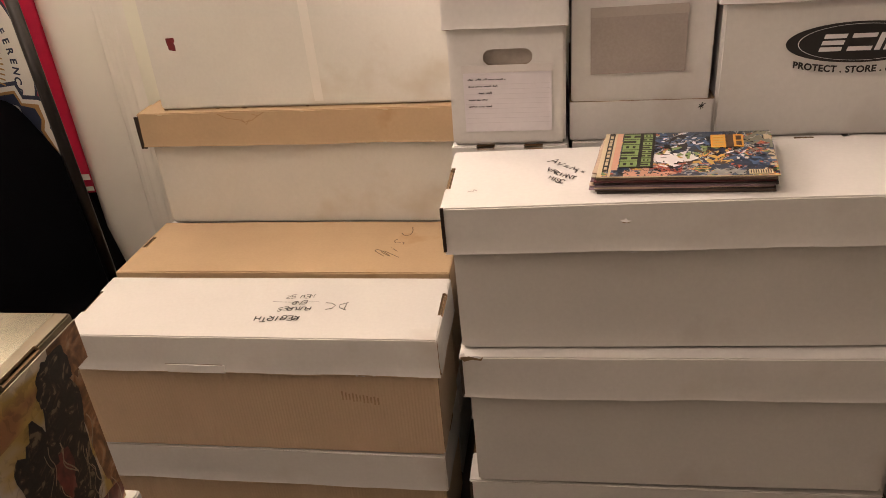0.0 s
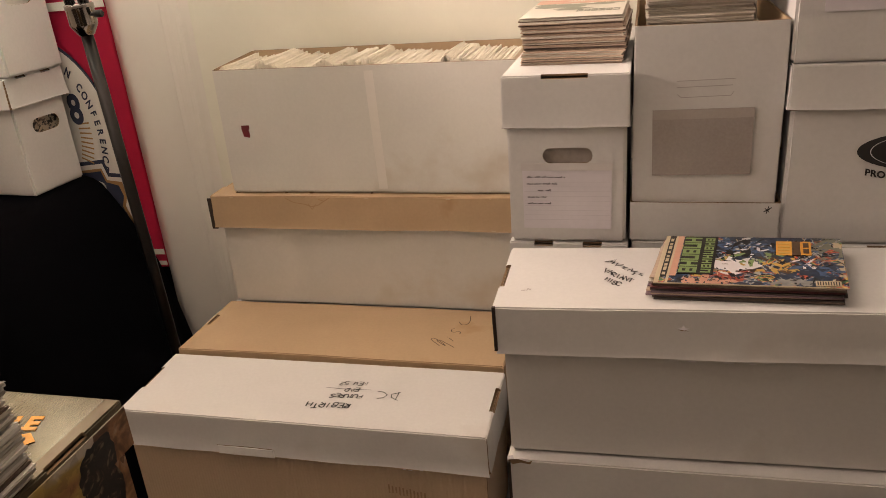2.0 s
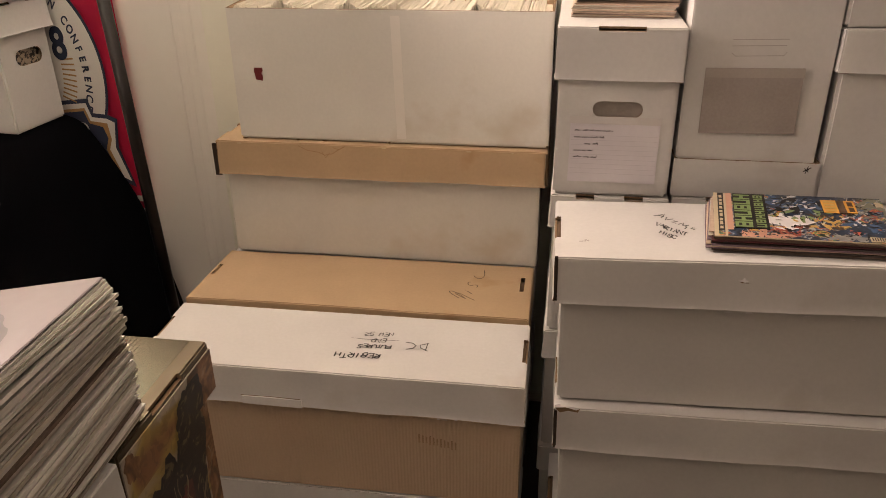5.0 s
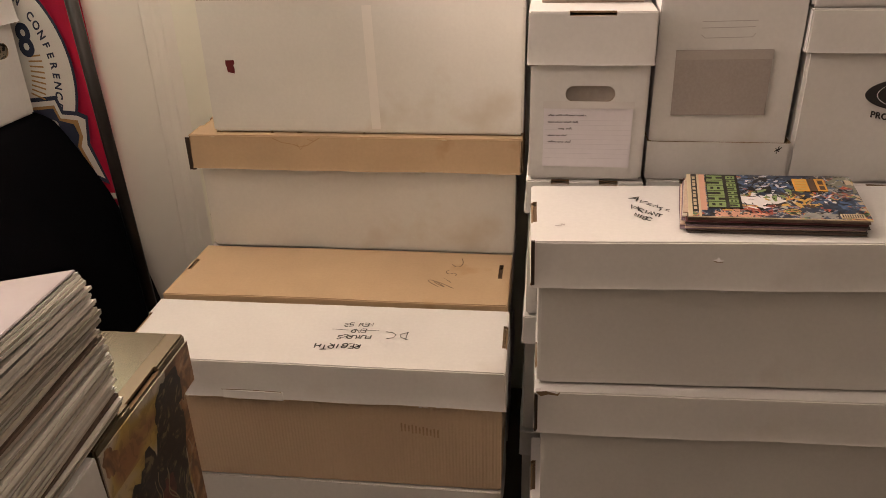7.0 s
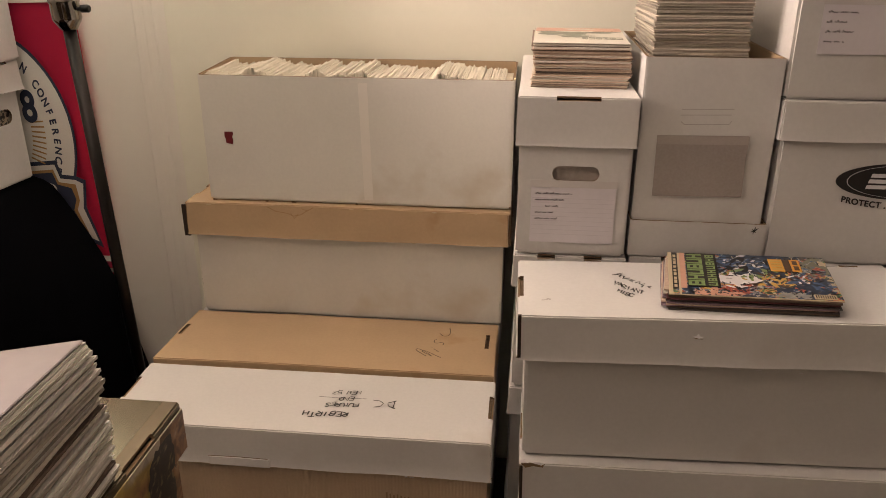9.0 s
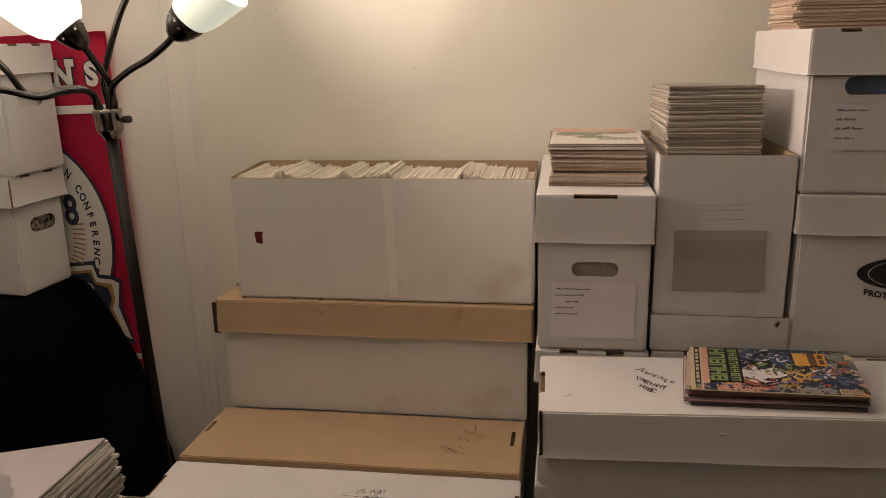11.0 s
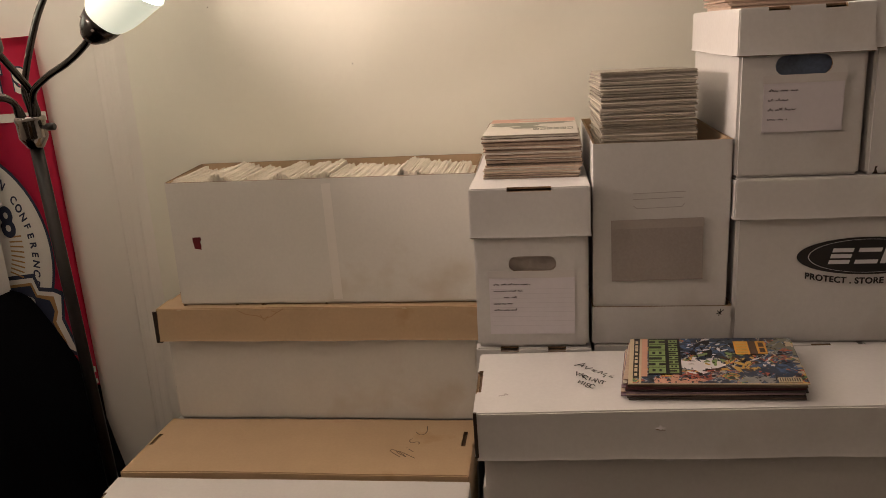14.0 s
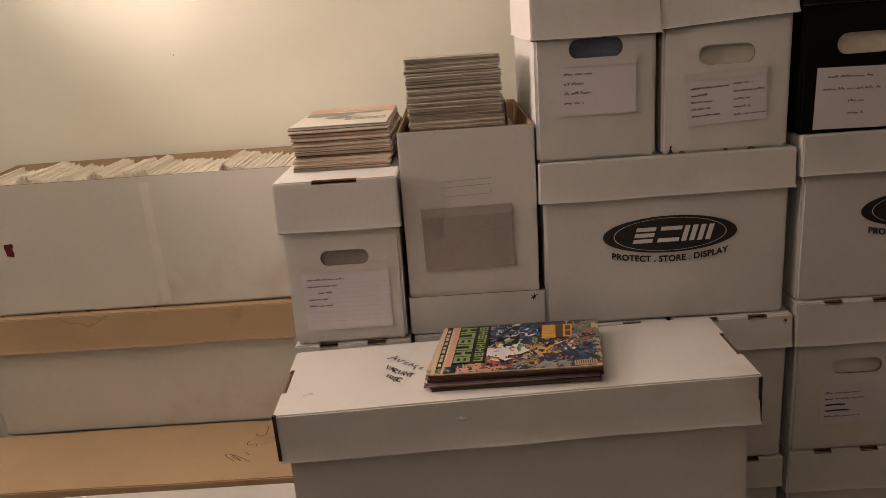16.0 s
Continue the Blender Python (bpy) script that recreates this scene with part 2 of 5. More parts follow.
GLOW_ART = watercolour("yellow_watercolour_print", ((0.30, (0.46, 0.40, 0.32)), (0.44, (0.50, 0.44, 0.36)), (0.52, (0.44, 0.31, 0.08)), (0.60, (0.26, 0.12, 0.05)), (0.72, (0.12, 0.06, 0.03))), 9.0, 0.6)
RUST_ART = watercolour("rust_watercolour_print", ((0.30, (0.07, 0.032, 0.015)), (0.44, (0.20, 0.09, 0.035)), (0.54, (0.32, 0.16, 0.07)), (0.68, (0.46, 0.34, 0.22))), 20.0, 2.0)
RED_ART = watercolour("dull_red_print", ((0.35, (0.06, 0.015, 0.012)), (0.55, (0.16, 0.035, 0.025)), (0.70, (0.22, 0.10, 0.07))), 30.0, 1.0)
GLASS_SHADE = bpy.data.materials.new("lit_glass_shade")
GLASS_SHADE.use_nodes = True
_b = GLASS_SHADE.node_tree.nodes["Principled BSDF"]
_b.inputs["Base Color"].default_value = (0.80, 0.84, 0.76, 1)
_b.inputs["Roughness"].default_value = 0.25
_b.inputs["Emission Color"].default_value = (0.97, 1.0, 0.80, 1)
_b.inputs["Emission Strength"].default_value = 2.2
GLASS_SOFT = GLASS_SHADE.copy()  # the shade with the weaker bulb
GLASS_SOFT.name = "softly_lit_glass_shade"
GLASS_SOFT.node_tree.nodes["Principled BSDF"].inputs["Emission Strength"].default_value = 0.6


# ---- building helpers ----
def part(name, bm, mat, parent=None, label="", at=None):
    """Links a bmesh as one mesh object under a thing or a part."""
    mesh = bpy.data.meshes.new(name)
    bm.normal_update()
    bm.to_mesh(mesh)
    bm.free()
    for m in (mat if isinstance(mat, (list, tuple)) else [mat]):
        mesh.materials.append(m)
    ob = new(name, mesh)
    ob.parent = parent
    if at is not None:
        ob.matrix_basis = at
    if label:
        ob["label"] = label
    if name == "writing":
        ob["kind"] = "stuff"
    return ob


def thing(name, at, label, category, group="", kind=""):
    ob = new(name)
    ob.empty_display_size = 0.05
    ob.matrix_basis = at
    return tagged(ob, label, category, group, kind)


def slab(bm, x0, x1, y0, y1, z0, z1, bevel=0.0, seg=1):
    r = bmesh.ops.create_cube(bm, size=1.0)
    vs = r["verts"]
    for v in vs:
        v.co = Vector(((x0 + x1) / 2 + v.co.x * (x1 - x0), (y0 + y1) / 2 + v.co.y * (y1 - y0), (z0 + z1) / 2 + v.co.z * (z1 - z0)))
    if bevel:
        es = list({e for v in vs for e in v.link_edges})
        bmesh.ops.bevel(bm, geom=es, offset=bevel, segments=seg, affect="EDGES", clamp_overlap=True)
    return bm


def box_bm(x0, x1, y0, y1, z0, z1, bevel=0.0, seg=1):
    return slab(bmesh.new(), x0, x1, y0, y1, z0, z1, bevel, seg)


def lathe(profile, steps=24):
    """A turned shape from (radius, height) pairs."""
    bm = bmesh.new()
    rings = [[bm.verts.new((r * math.cos(2 * math.pi * k / steps), r * math.sin(2 * math.pi * k / steps), z)) for k in range(steps)] for r, z in profile]
    for a, c in zip(rings, rings[1:]):
        for k in range(steps):
            f = bm.faces.new((a[k], a[(k + 1) % steps], c[(k + 1) % steps], c[k]))
            f.smooth = True
    for ring, flip in ((rings[0], True), (rings[-1], False)):
        bm.faces.new(ring[::-1] if flip else ring)
    return bm


def tube(points, radius, steps=12, fine=8):
    """A bent tube through the points, smoothed."""
    pts = [Vector(p) for p in points]
    path = []
    for i in range(len(pts) - 1):
        p0, p1, p2, p3 = pts[max(i - 1, 0)], pts[i], pts[i + 1], pts[min(i + 2, len(pts) - 1)]
        for k in range(fine):
            t = k / fine
            path.append(0.5 * ((2 * p1) + (p2 - p0) * t + (2 * p0 - 5 * p1 + 4 * p2 - p3) * t * t + (3 * p1 - p0 - 3 * p2 + p3) * t ** 3))
    path.append(pts[-1])
    bm = bmesh.new()
    rings = []
    up = Vector((0.3, 1, 0.2)).normalized()
    for i, p in enumerate(path):
        d = (path[min(i + 1, len(path) - 1)] - path[max(i - 1, 0)]).normalized()
        s = d.cross(up).normalized()
        u = s.cross(d)
        rings.append([bm.verts.new(p + radius * (math.cos(2 * math.pi * k / steps) * s + math.sin(2 * math.pi * k / steps) * u)) for k in range(steps)])
    for a, c in zip(rings, rings[1:]):
        for k in range(steps):
            bm.faces.new((a[k], a[(k + 1) % steps], c[(k + 1) % steps], c[k])).smooth = True
    bm.faces.new(rings[0][::-1])
    bm.faces.new(rings[-1])
    bmesh.ops.recalc_face_normals(bm, faces=bm.faces)
    return bm


def lines(a, c, step, extra):
    n = max(1, round((c - a) / step))
    out = [a + (c - a) * k / n for k in range(n + 1)]
    for e in extra:
        out = [v for v in out if abs(v - e) > 0.002 or v in (a, c)]
        if not any(abs(v - e) < 1e-6 for v in out):
            out.append(e)
    return sorted(out)


def shell(sx, sy, h, closed, slots=(), holes=(), seed=0.0, warp=0.0012, rim=0.0, fold=0.0022, gaps="", flare=0.0, deep=0.009, curl=0.0):
    """A folded cardboard tray: four sides and a floor (closed='bottom') or a top (closed='top'). slots: (side, centre, length) cut over the folded
    top edge; holes: (side, centre, height, half width, half height), hand holes with round ends. Sides are f, b, l, r."""
    bm = bmesh.new()
    made = {}

    def vert(x, y, z):
        key = (round(x, 5), round(y, 5), round(z, 5))
        if key not in made:
            made[key] = bm.verts.new((x, y, z))
        return made[key]

    hx, hy, low = sx / 2, sy / 2, 0.006
    slots = [(*sl, 0.0)[:4] for sl in slots]
    ex, ey, ez = [], [], []
    for side, c, ln, inset in slots:
        (ex if side in "fb" else ey).extend((c - ln / 2, c + ln / 2))
        ez.append(h - low)
        for q in ((inset, inset + deep) if inset else (deep,)):
            if side in "fb":
                ey.append((-hy + q) if side == "f" else (hy - q))
            else:
                ex.append((-hx + q) if side == "l" else (hx - q))
    if "L" in gaps:
        ex.append(-hx + 0.0045)
    if "R" in gaps:
        ex.append(hx - 0.0045)
    if curl:
        ez.append(0.006)
    if gaps:
        ey.append(-hy + 0.0045)
        ez.append(h - 0.004 if closed == "top" else 0.004)
    m = 0.006
    for side, c, zc, a, b in holes:
        (ex if side in "fb" else ey).extend(c + (a + m) * k / 4 for k in range(-4, 5))
        ez.extend(zc + (b + m) * k / 2 for k in range(-2, 3))
    xs, ys, zs = lines(-hx, hx, 0.03, ex), lines(-hy, hy, 0.03, ey), lines(0, h, 0.03, ez)

    def cut(side, u, z):
        for s, c, ln, inset in slots:
            if s == side and not inset and abs(u - c) < ln / 2 and z > h - low:
                return True
        if side in gaps and u < -hy + 0.0045 and 0.004 < (z if closed == "bottom" else h - z):
            return True
        if "L" in gaps and side == "f" and u < -hx + 0.0045 and h - z > 0.004:
            return True
        if "R" in gaps and side == "f" and u > hx - 0.0045 and h - z > 0.004:
            return True
        for s, c, zc, a, b in holes:
            if s == side and abs(u - c) < a + m and abs(z - zc) < b + m:
                return True
        return False

    def cut_top(x, y):
        for s, c, ln, inset in slots:
            u, d = (x, hy - abs(y)) if s in "fb" else (y, hx - abs(x))
            near = {"f": y < 0, "b": y > 0, "l": x < 0, "r": x > 0}[s]
            if near and abs(u - c) < ln / 2 and inset < d < inset + deep:
                return True
        return False

    spot = {"f": lambda u, z: (u, -hy, z), "b": lambda u, z: (u, hy, z), "l": lambda u, z: (-hx, u, z), "r": lambda u, z: (hx, u, z)}
    for side in "fblr":
        us = xs if side in "fb" else ys
        for u0, u1 in zip(us, us[1:]):
            for z0, z1 in zip(zs, zs[1:]):
                if not cut(side, (u0 + u1) / 2, (z0 + z1) / 2):
                    bm.faces.new([vert(*spot[side](*p)) for p in ((u0, z0), (u1, z0), (u1, z1), (u0, z1))])
    z = h if closed == "top" else 0
    for x0, x1 in zip(xs, xs[1:]):
        for y0, y1 in zip(ys, ys[1:]):
            if closed == "bottom" or not cut_top((x0 + x1) / 2, (y0 + y1) / 2):
                bm.faces.new([vert(x, y, z) for x, y in ((x0, y0), (x1, y0), (x1, y1), (x0, y1))])
    # hand holes: a ring from the square opening to the round-ended edge
    for side, c, zc, a, b in holes:
        loop = [(k / 4, -1.0) for k in range(-4, 4)] + [(1.0, k / 2) for k in range(-2, 2)] + [(-k / 4, 1.0) for k in range(-4, 4)] + [(-1.0, -k / 2) for k in range(-2, 2)]
        outer, inner = [], []
        for pu, pv in loop:
            u, v = pu * (a + m), pv * (b + m)
            outer.append(vert(*spot[side](c + u, zc + v)))
            cu = max(-(a - b), min(a - b, u))
            d = Vector((u - cu, v)).normalized() * b
            inner.append(bm.verts.new(spot[side](c + cu + d.x, zc + d.y)))
        for k in range(len(loop)):
            j = (k + 1) % len(loop)
            bm.faces.new((outer[k], outer[j], inner[j], inner[k]))
    bmesh.ops.recalc_face_normals(bm, faces=bm.faces)
    es = [e for e in bm.edges if len(e.link_faces) == 2 and e.calc_face_angle(0) > 1.0]
    bmesh.ops.bevel(bm, geom=es, offset=fold, segments=2, affect="EDGES", clamp_overlap=True)
    for v in bm.verts:
        p = v.co * 5 + Vector((seed * 7.3, seed * 3.1, seed))
        v.co += noise.noise_vector(p) * warp
        free = (h - v.co.z) / h if closed == "top" else v.co.z / h
        if flare:
            v.co.x += math.copysign(flare * free * 0.4, v.co.x) if abs(v.co.x) > hx * 0.97 else 0
            v.co.y += math.copysign(flare * free, v.co.y) if abs(v.co.y) > hy * 0.97 else 0
        if curl and closed == "top" and v.co.z < 0.003:
            v.co.x += math.copysign(curl, v.co.x) if abs(v.co.x) > hx * 0.97 else 0
            v.co.y += math.copysign(curl, v.co.y) if abs(v.co.y) > hy * 0.97 else 0
        if rim and free > 0.6:
            q = v.co * 11 + Vector((seed, seed * 2.7, 0))
            n = noise.noise_vector(q)
            out = Vector((v.co.x / hx if abs(v.co.x) > hx * 0.97 else 0, v.co.y / hy if abs(v.co.y) > hy * 0.97 else 0, 0))
            v.co += out * n.x * rim + Vector((0, 0, n.z * rim * 0.5 if free > 0.95 else 0))
    for f in bm.faces:
        f.smooth = True
    bmesh.ops.recalc_face_normals(bm, faces=bm.faces)
    return bm


def thicken(bm, thick):
    """Gives a folded sheet its thickness, inwards. The cut edges take the second material."""
    bm.normal_update()
    outer = list(bm.faces)
    rim = [e for e in bm.edges if len(e.link_faces) == 1]
    twin = {v: bm.verts.new(v.co - v.normal * thick * min(v.calc_shell_factor(), 1.5)) for v in list(bm.verts)}
    for f in outer:
        inner = bm.faces.new([twin[v] for v in reversed(f.verts)])
        inner.smooth, inner.material_index = True, 2
    for e in rim:
        lp = e.link_loops[0]
        a, c = lp.vert, lp.link_loop_next.vert
        bm.faces.new((c, a, twin[a], twin[c])).material_index = 1
    return bm


def crisp(ob, degrees=50):
    ob.data.set_sharp_from_angle(angle=radians(degrees))
    return ob


SEED = [0.0]


def comic_box(label, x0, x1, y0, y1, z, h, body_mat=WHITE, lid_mat=WHITE, lid_h=0.075, holes=(), slots=(), turn=0.0, fill=None, over=0.005, group="", name="comic_box",
              category="storage box", rim=0.0025, warp=0.0012, lid=True, gaps="", body_gaps="", flare=0.002, slot_deep=0.009, curl=0.0016):
    """A cardboard storage box on its base at z, its outside (the lid's) from x0 to x1 and y0 to y1, h high with its lid."""
    SEED[0] += 1.7
    seed = SEED[0]
    sx, sy = x1 - x0, y1 - y0
    ob = thing(name, pose((x0 + x1) / 2, (y0 + y1) / 2, z, 0, 0, turn), label, category, group)
    o = over if lid else 0.0
    crisp(part("body", thicken(shell(sx - 2 * o, sy - 2 * o, h - (0.006 if lid else 0), "bottom", (), holes, seed, warp, fold=0.0048, gaps=body_gaps), 0.004), [body_mat, EDGE, KRAFT], ob))
    if lid:
        crisp(part("lid", thicken(shell(sx, sy, lid_h, "top", slots, (), seed + 0.8, warp, rim, gaps=gaps, flare=flare, deep=slot_deep, curl=curl), 0.0035), [lid_mat, EDGE, KRAFT], ob, at=pose(0, 0, h - lid_h)))
        for side, c, ln in [sl[:3] for sl in slots if len(sl) == 3]:
            q = slot_deep * 0.72
            spot = {"l": (-sx / 2 + q, c), "r": (sx / 2 - q, c), "f": (c, -sy / 2 + q), "b": (c, sy / 2 - q)}[side]
            a, b2 = (0.003, ln * 0.47) if side in "lr" else (ln * 0.47, 0.003)
            part("slot_tongue", box_bm(-a, a, -b2, b2, -0.020, 0.0, 0.001), SHADED_BOARD, ob, "brown board inside the slot", at=pose(spot[0], spot[1], h - 0.0068))
    if fill:
        part("content_block", box_bm(-sx / 2 + 0.022, sx / 2 - 0.022, -sy / 2 + 0.014, sy / 2 - 0.014, 0.006, h - 0.03, 0.004), fill, ob, "packed comics seen through the hand hole")
    return ob


# ---- lettering ----
GLYPHS = {
    "A": "00 24 40|11.5 31.5", "B": "00 04 34 43 32 02|32 41 30 00", "C": "43 34 14 03 01 10 30 41", "D": "00 04 24 42 20 00", "E": "44 04 00 40|02 32", "F": "44 04 00|02 32",
    "G": "43 34 14 03 01 10 30 41 22", "H": "00 04|40 44|02 42", "I": "20 24", "K": "00 04|44 02 40", "L": "04 00 40", "M": "00 04 22 44 40", "N": "00 04 40 44", "O": "10 01 03 14 34 43 41 30 10",
    "P": "00 04 34 43 32 02", "R": "00 04 34 43 32 02 40", "S": "43 34 14 03 12 32 41 30 10 01", "T": "04 44|24 20", "U": "04 01 10 30 41 44", "V": "04 20 44", "W": "04 10 22 30 44",
    "X": "00 44|04 40", "Y": "04 22 44|22 20", "2": "03 14 34 43 00 40", "5": "44 04 02 32 41 30 00", "-": "02 42", "*": "02 42|24 20|03 41|01 43", " ": "",
}


def stroke_bm(strokes, width):
    """Flat pen strokes, each a list of (x, y), as thin raised ribbons in the plane z = 0."""
    bm = bmesh.new()
    for pts in strokes:
        vs = [Vector((x, y, 0)) for x, y in pts]
        prev = None
        for i, p in enumerate(vs):
            d = (vs[min(i + 1, len(vs) - 1)] - vs[max(i - 1, 0)])
            d = d.normalized() if d.length > 1e-9 else Vector((1, 0, 0))
            s = Vector((-d.y, d.x, 0)) * width / 2
            pair = (bm.verts.new(p + s), bm.verts.new(p - s))
            if prev:
                bm.faces.new((prev[0], prev[1], pair[1], pair[0]))
            prev = pair
    return bm


def softened(pts, times=2):
    """The same pen run with its corners rounded off."""
    for _ in range(times):
        out = [pts[0]]
        for (x0, y0), (x1, y1) in zip(pts, pts[1:]):
            out += [(x0 * 0.75 + x1 * 0.25, y0 * 0.75 + y1 * 0.25), (x0 * 0.25 + x1 * 0.75, y0 * 0.25 + y1 * 0.75)]
        pts = out + [pts[-1]]
    return pts


def handwriting(words, size, width, seed=0, slant=0.15, gap=1.35, messy=0.10):
    """Hand-drawn capitals. The words start at the origin and run along x."""
    rnd = random.Random(seed)
    out, x = [], 0.0
    for ch in words:
        wob = rnd.uniform(-0.15, 0.15)
        for run in GLYPHS.get(ch, "").split("|"):
            pts = []
            for tok in run.split():
                if "." in tok:
                    a, c = float(tok[0]), float(tok[1:])
                else:
                    a, c = float(tok[0]), float(tok[1])
                u, v = a / 4 + rnd.uniform(-messy, messy), c / 4 + rnd.uniform(-messy, messy) + wob
                pts.append((x + size * (u * 0.72 + slant * v), size * v))
            if pts:
                out.append(softened(pts) if ch in "SCRBDUP" and len(pts) > 2 else pts)
        x += size * 0.72 * gap
    return stroke_bm(out, width)


def scrawl(length, size, width, seed=0):
    """A written line that cannot be read: each word one run of small uneven waves."""
    rnd = random.Random(seed)
    strokes = []
    x = 0.0
    while x < length:
        run = [(x, size * 0.1)]
        for k in range(rnd.randint(3, 6) * 2):
            tall = rnd.random() < 0.18
            y = size * (rnd.uniform(0.75, 0.95) if tall else rnd.uniform(0.38, 0.58)) if k % 2 == 0 else size * rnd.uniform(-0.02, 0.12)
            run.append((x + size * rnd.uniform(-0.03, 0.12), y))
            x += size * rnd.uniform(0.16, 0.27)
            if x > length:
                break
        strokes.append(softened(run, 1))
        x += size * rnd.uniform(0.35, 0.55)
    return stroke_bm(strokes, width)


def letters(words, size, deep=0.0006, spacing=1.0, align="CENTER", shear=0.0, bold=0.0):
    """Printed lettering in the built-in font, as a bmesh in the plane z = 0."""
    cu = bpy.data.curves.new("letters", "FONT")
    cu.body, cu.size, cu.extrude, cu.align_x, cu.space_character, cu.shear, cu.offset = words, size, deep, align, spacing, shear, bold
    ob = bpy.data.objects.new("letters", cu)
    scene.collection.objects.link(ob)
    bpy.context.view_layer.update()
    mesh = bpy.data.meshes.new_from_object(ob.evaluated_get(bpy.context.evaluated_depsgraph_get()))
    bm = bmesh.new()
    bm.from_mesh(mesh)
    bpy.data.objects.remove(ob)
    bpy.data.meshes.remove(mesh)
    return bm


def oval_bm(a, b, deep=0.0006, steps=48, hole=0.0, left=-9.0):
    """An oval plate in the plane z = 0, or an oval ring where hole is the inner part."""
    bm = bmesh.new()
    ring = [bm.verts.new((max(left, a * math.cos(2 * math.pi * k / steps)), b * math.sin(2 * math.pi * k / steps), deep)) for k in range(steps)]
    if hole:
        inner = [bm.verts.new((v.co.x * hole, v.co.y - v.co.y * (1 - hole) * 1.3, deep)) for v in ring]
        for k in range(steps):
            j = (k + 1) % steps
            bm.faces.new((ring[k], ring[j], inner[j], inner[k]))
    else:
        bm.faces.new(ring)
    return bm


def plate_bm(w, h, deep=0.0008, lower=0.0, skew=0.0):
    """A flat card w by h, with its centre at the origin."""
    bm = box_bm(-w / 2, w / 2, -h / 2, h / 2, 0, deep)
    for v in bm.verts:
        v.co.x += skew * v.co.y
    return bm


def poly_bm(pts, deep=0.0005):
    bm = bmesh.new()
    bm.faces.new([bm.verts.new((x, y, deep)) for x, y in pts])
    return bm


def blob(rx, ry, seed, points=40, deep=0.0003, rough=0.3):
    """A flat patch of print round the origin, with a softly waving outline."""
    rnd = random.Random(seed)
    waves = [(n, rnd.uniform(0, 6.28), rough * rnd.uniform(0.3, 1.0) / n ** 0.75) for n in (2, 3, 5, 7, 11, 16)]
    bm = bmesh.new()
    ring = []
    for k in range(points):
        a = 2 * math.pi * k / points
        q = 1 + sum(h * math.sin(n * a + p) for n, p, h in waves)
        ring.append(bm.verts.new((rx * q * math.cos(a), ry * q * math.sin(a), deep)))
    bm.faces.new(ring)
    return bm


FRONT = pose(0, 0, 0, 90, 0, 0)  # turns the plane z = 0 to face -y


def on_front(ob, x, z, lift=0.001, roll=0.0):
    """A pose on the front face of a box, in the thing's own space, from places in the world."""
    hy = FRONT_Y[ob.name]
    loc = ob.matrix_basis.inverted() @ Vector((x, ob.matrix_basis.translation.y + hy, z))
    return pose(loc.x, hy - lift, loc.z) @ FRONT @ pose(0, 0, 0, 0, 0, roll)


FRONT_Y = {}


# ---- the room ----
def structure(name, bm, mat, label=""):
    return tagged(part(name, bm, mat, None), label, "", "", "structure")


WALL_Y = 2.275
structure("floor", box_bm(-2.3, 4.6, -1.9, 2.56, -0.06, 0.0), CARPET, "brown carpeted floor under the stacked boxes")
structure("ceiling", box_bm(-2.3, 4.6, -1.9, 2.56, 2.44, 2.5), CEIL, "white painted ceiling")
bm = box_bm(-0.78, 4.6, WALL_Y, 2.56, 0, 2.44)
slab(bm, -1.66, -0.78, WALL_Y, 2.56, 2.05, 2.44)
slab(bm, -2.3, -1.66, WALL_Y, 2.56, 0, 2.44)
wall_back = structure("wall_back", bm, WALL, "unseen cream rear wall, added to set the bounce light lit by the floor lamp")
# Unseen walls: distance and tone chosen for the fill light they bounce.
structure("wall_left", box_bm(-2.0, -1.9, -1.4, WALL_Y, 0, 2.44), BOUNCE_WALL, "unseen cream side wall, added to set the bounce light")
structure("wall_right", box_bm(4.2, 4.3, -1.4, WALL_Y, 0, 2.44), BOUNCE_WALL, "unseen cream side wall, added to set the bounce light")
structure("wall_behind", box_bm(-1.9, 4.2, -1.4, -1.3, 0, 2.44), BOUNCE_WALL, "unseen cream rear wall, added to set the bounce light")
for rx, rz in ((-0.150, 1.345), (-0.485, 1.49)):
    part("speck", oval_bm(0.0013, 0.0018, 0.0005, 8), PENCIL, wall_back, at=pose(rx, WALL_Y - 0.0006, rz) @ FRONT)

# a white door in its fluted casing, behind the banner
door = structure("door_1", box_bm(-1.655, -0.785, 2.279, 2.319, 0.01, 2.045, 0.003), TRIM, "closed white painted flush door")


def casing_bm(x0, x1, z0, z1):
    """A moulded strip: a stepped profile along its height."""
    bm = bmesh.new()
    prof = ((-0.25, 0.0), (-0.05, 0.010), (0.06, 0.017), (0.12, 0.021), (0.18, 0.021), (0.22, 0.017), (0.34, 0.017), (0.40, 0.019), (0.52, 0.019), (0.58, 0.015), (0.72, 0.014), (0.78, 0.015), (0.94, 0.010), (1.0, 0.004), (1.0, 0.0))
    lo = [bm.verts.new((x0 + (x1 - x0) * u, WALL_Y - d * 0.32, z0)) for u, d in prof]
    hi = [bm.verts.new((v.co.x, v.co.y, z1)) for v in lo]
    for k in range(len(prof) - 1):
        bm.faces.new((lo[k], lo[k + 1], hi[k + 1], hi[k]))
    bm.faces.new(lo[::-1])
    bm.faces.new(hi)
    bmesh.ops.recalc_face_normals(bm, faces=bm.faces)
    return bm


structure("trim_right", casing_bm(-0.722, -0.787, 0, 2.11), TRIM, "white fluted door casing")
structure("trim_left", casing_bm(-1.735, -1.655, 0, 2.11), TRIM, "white fluted door casing")


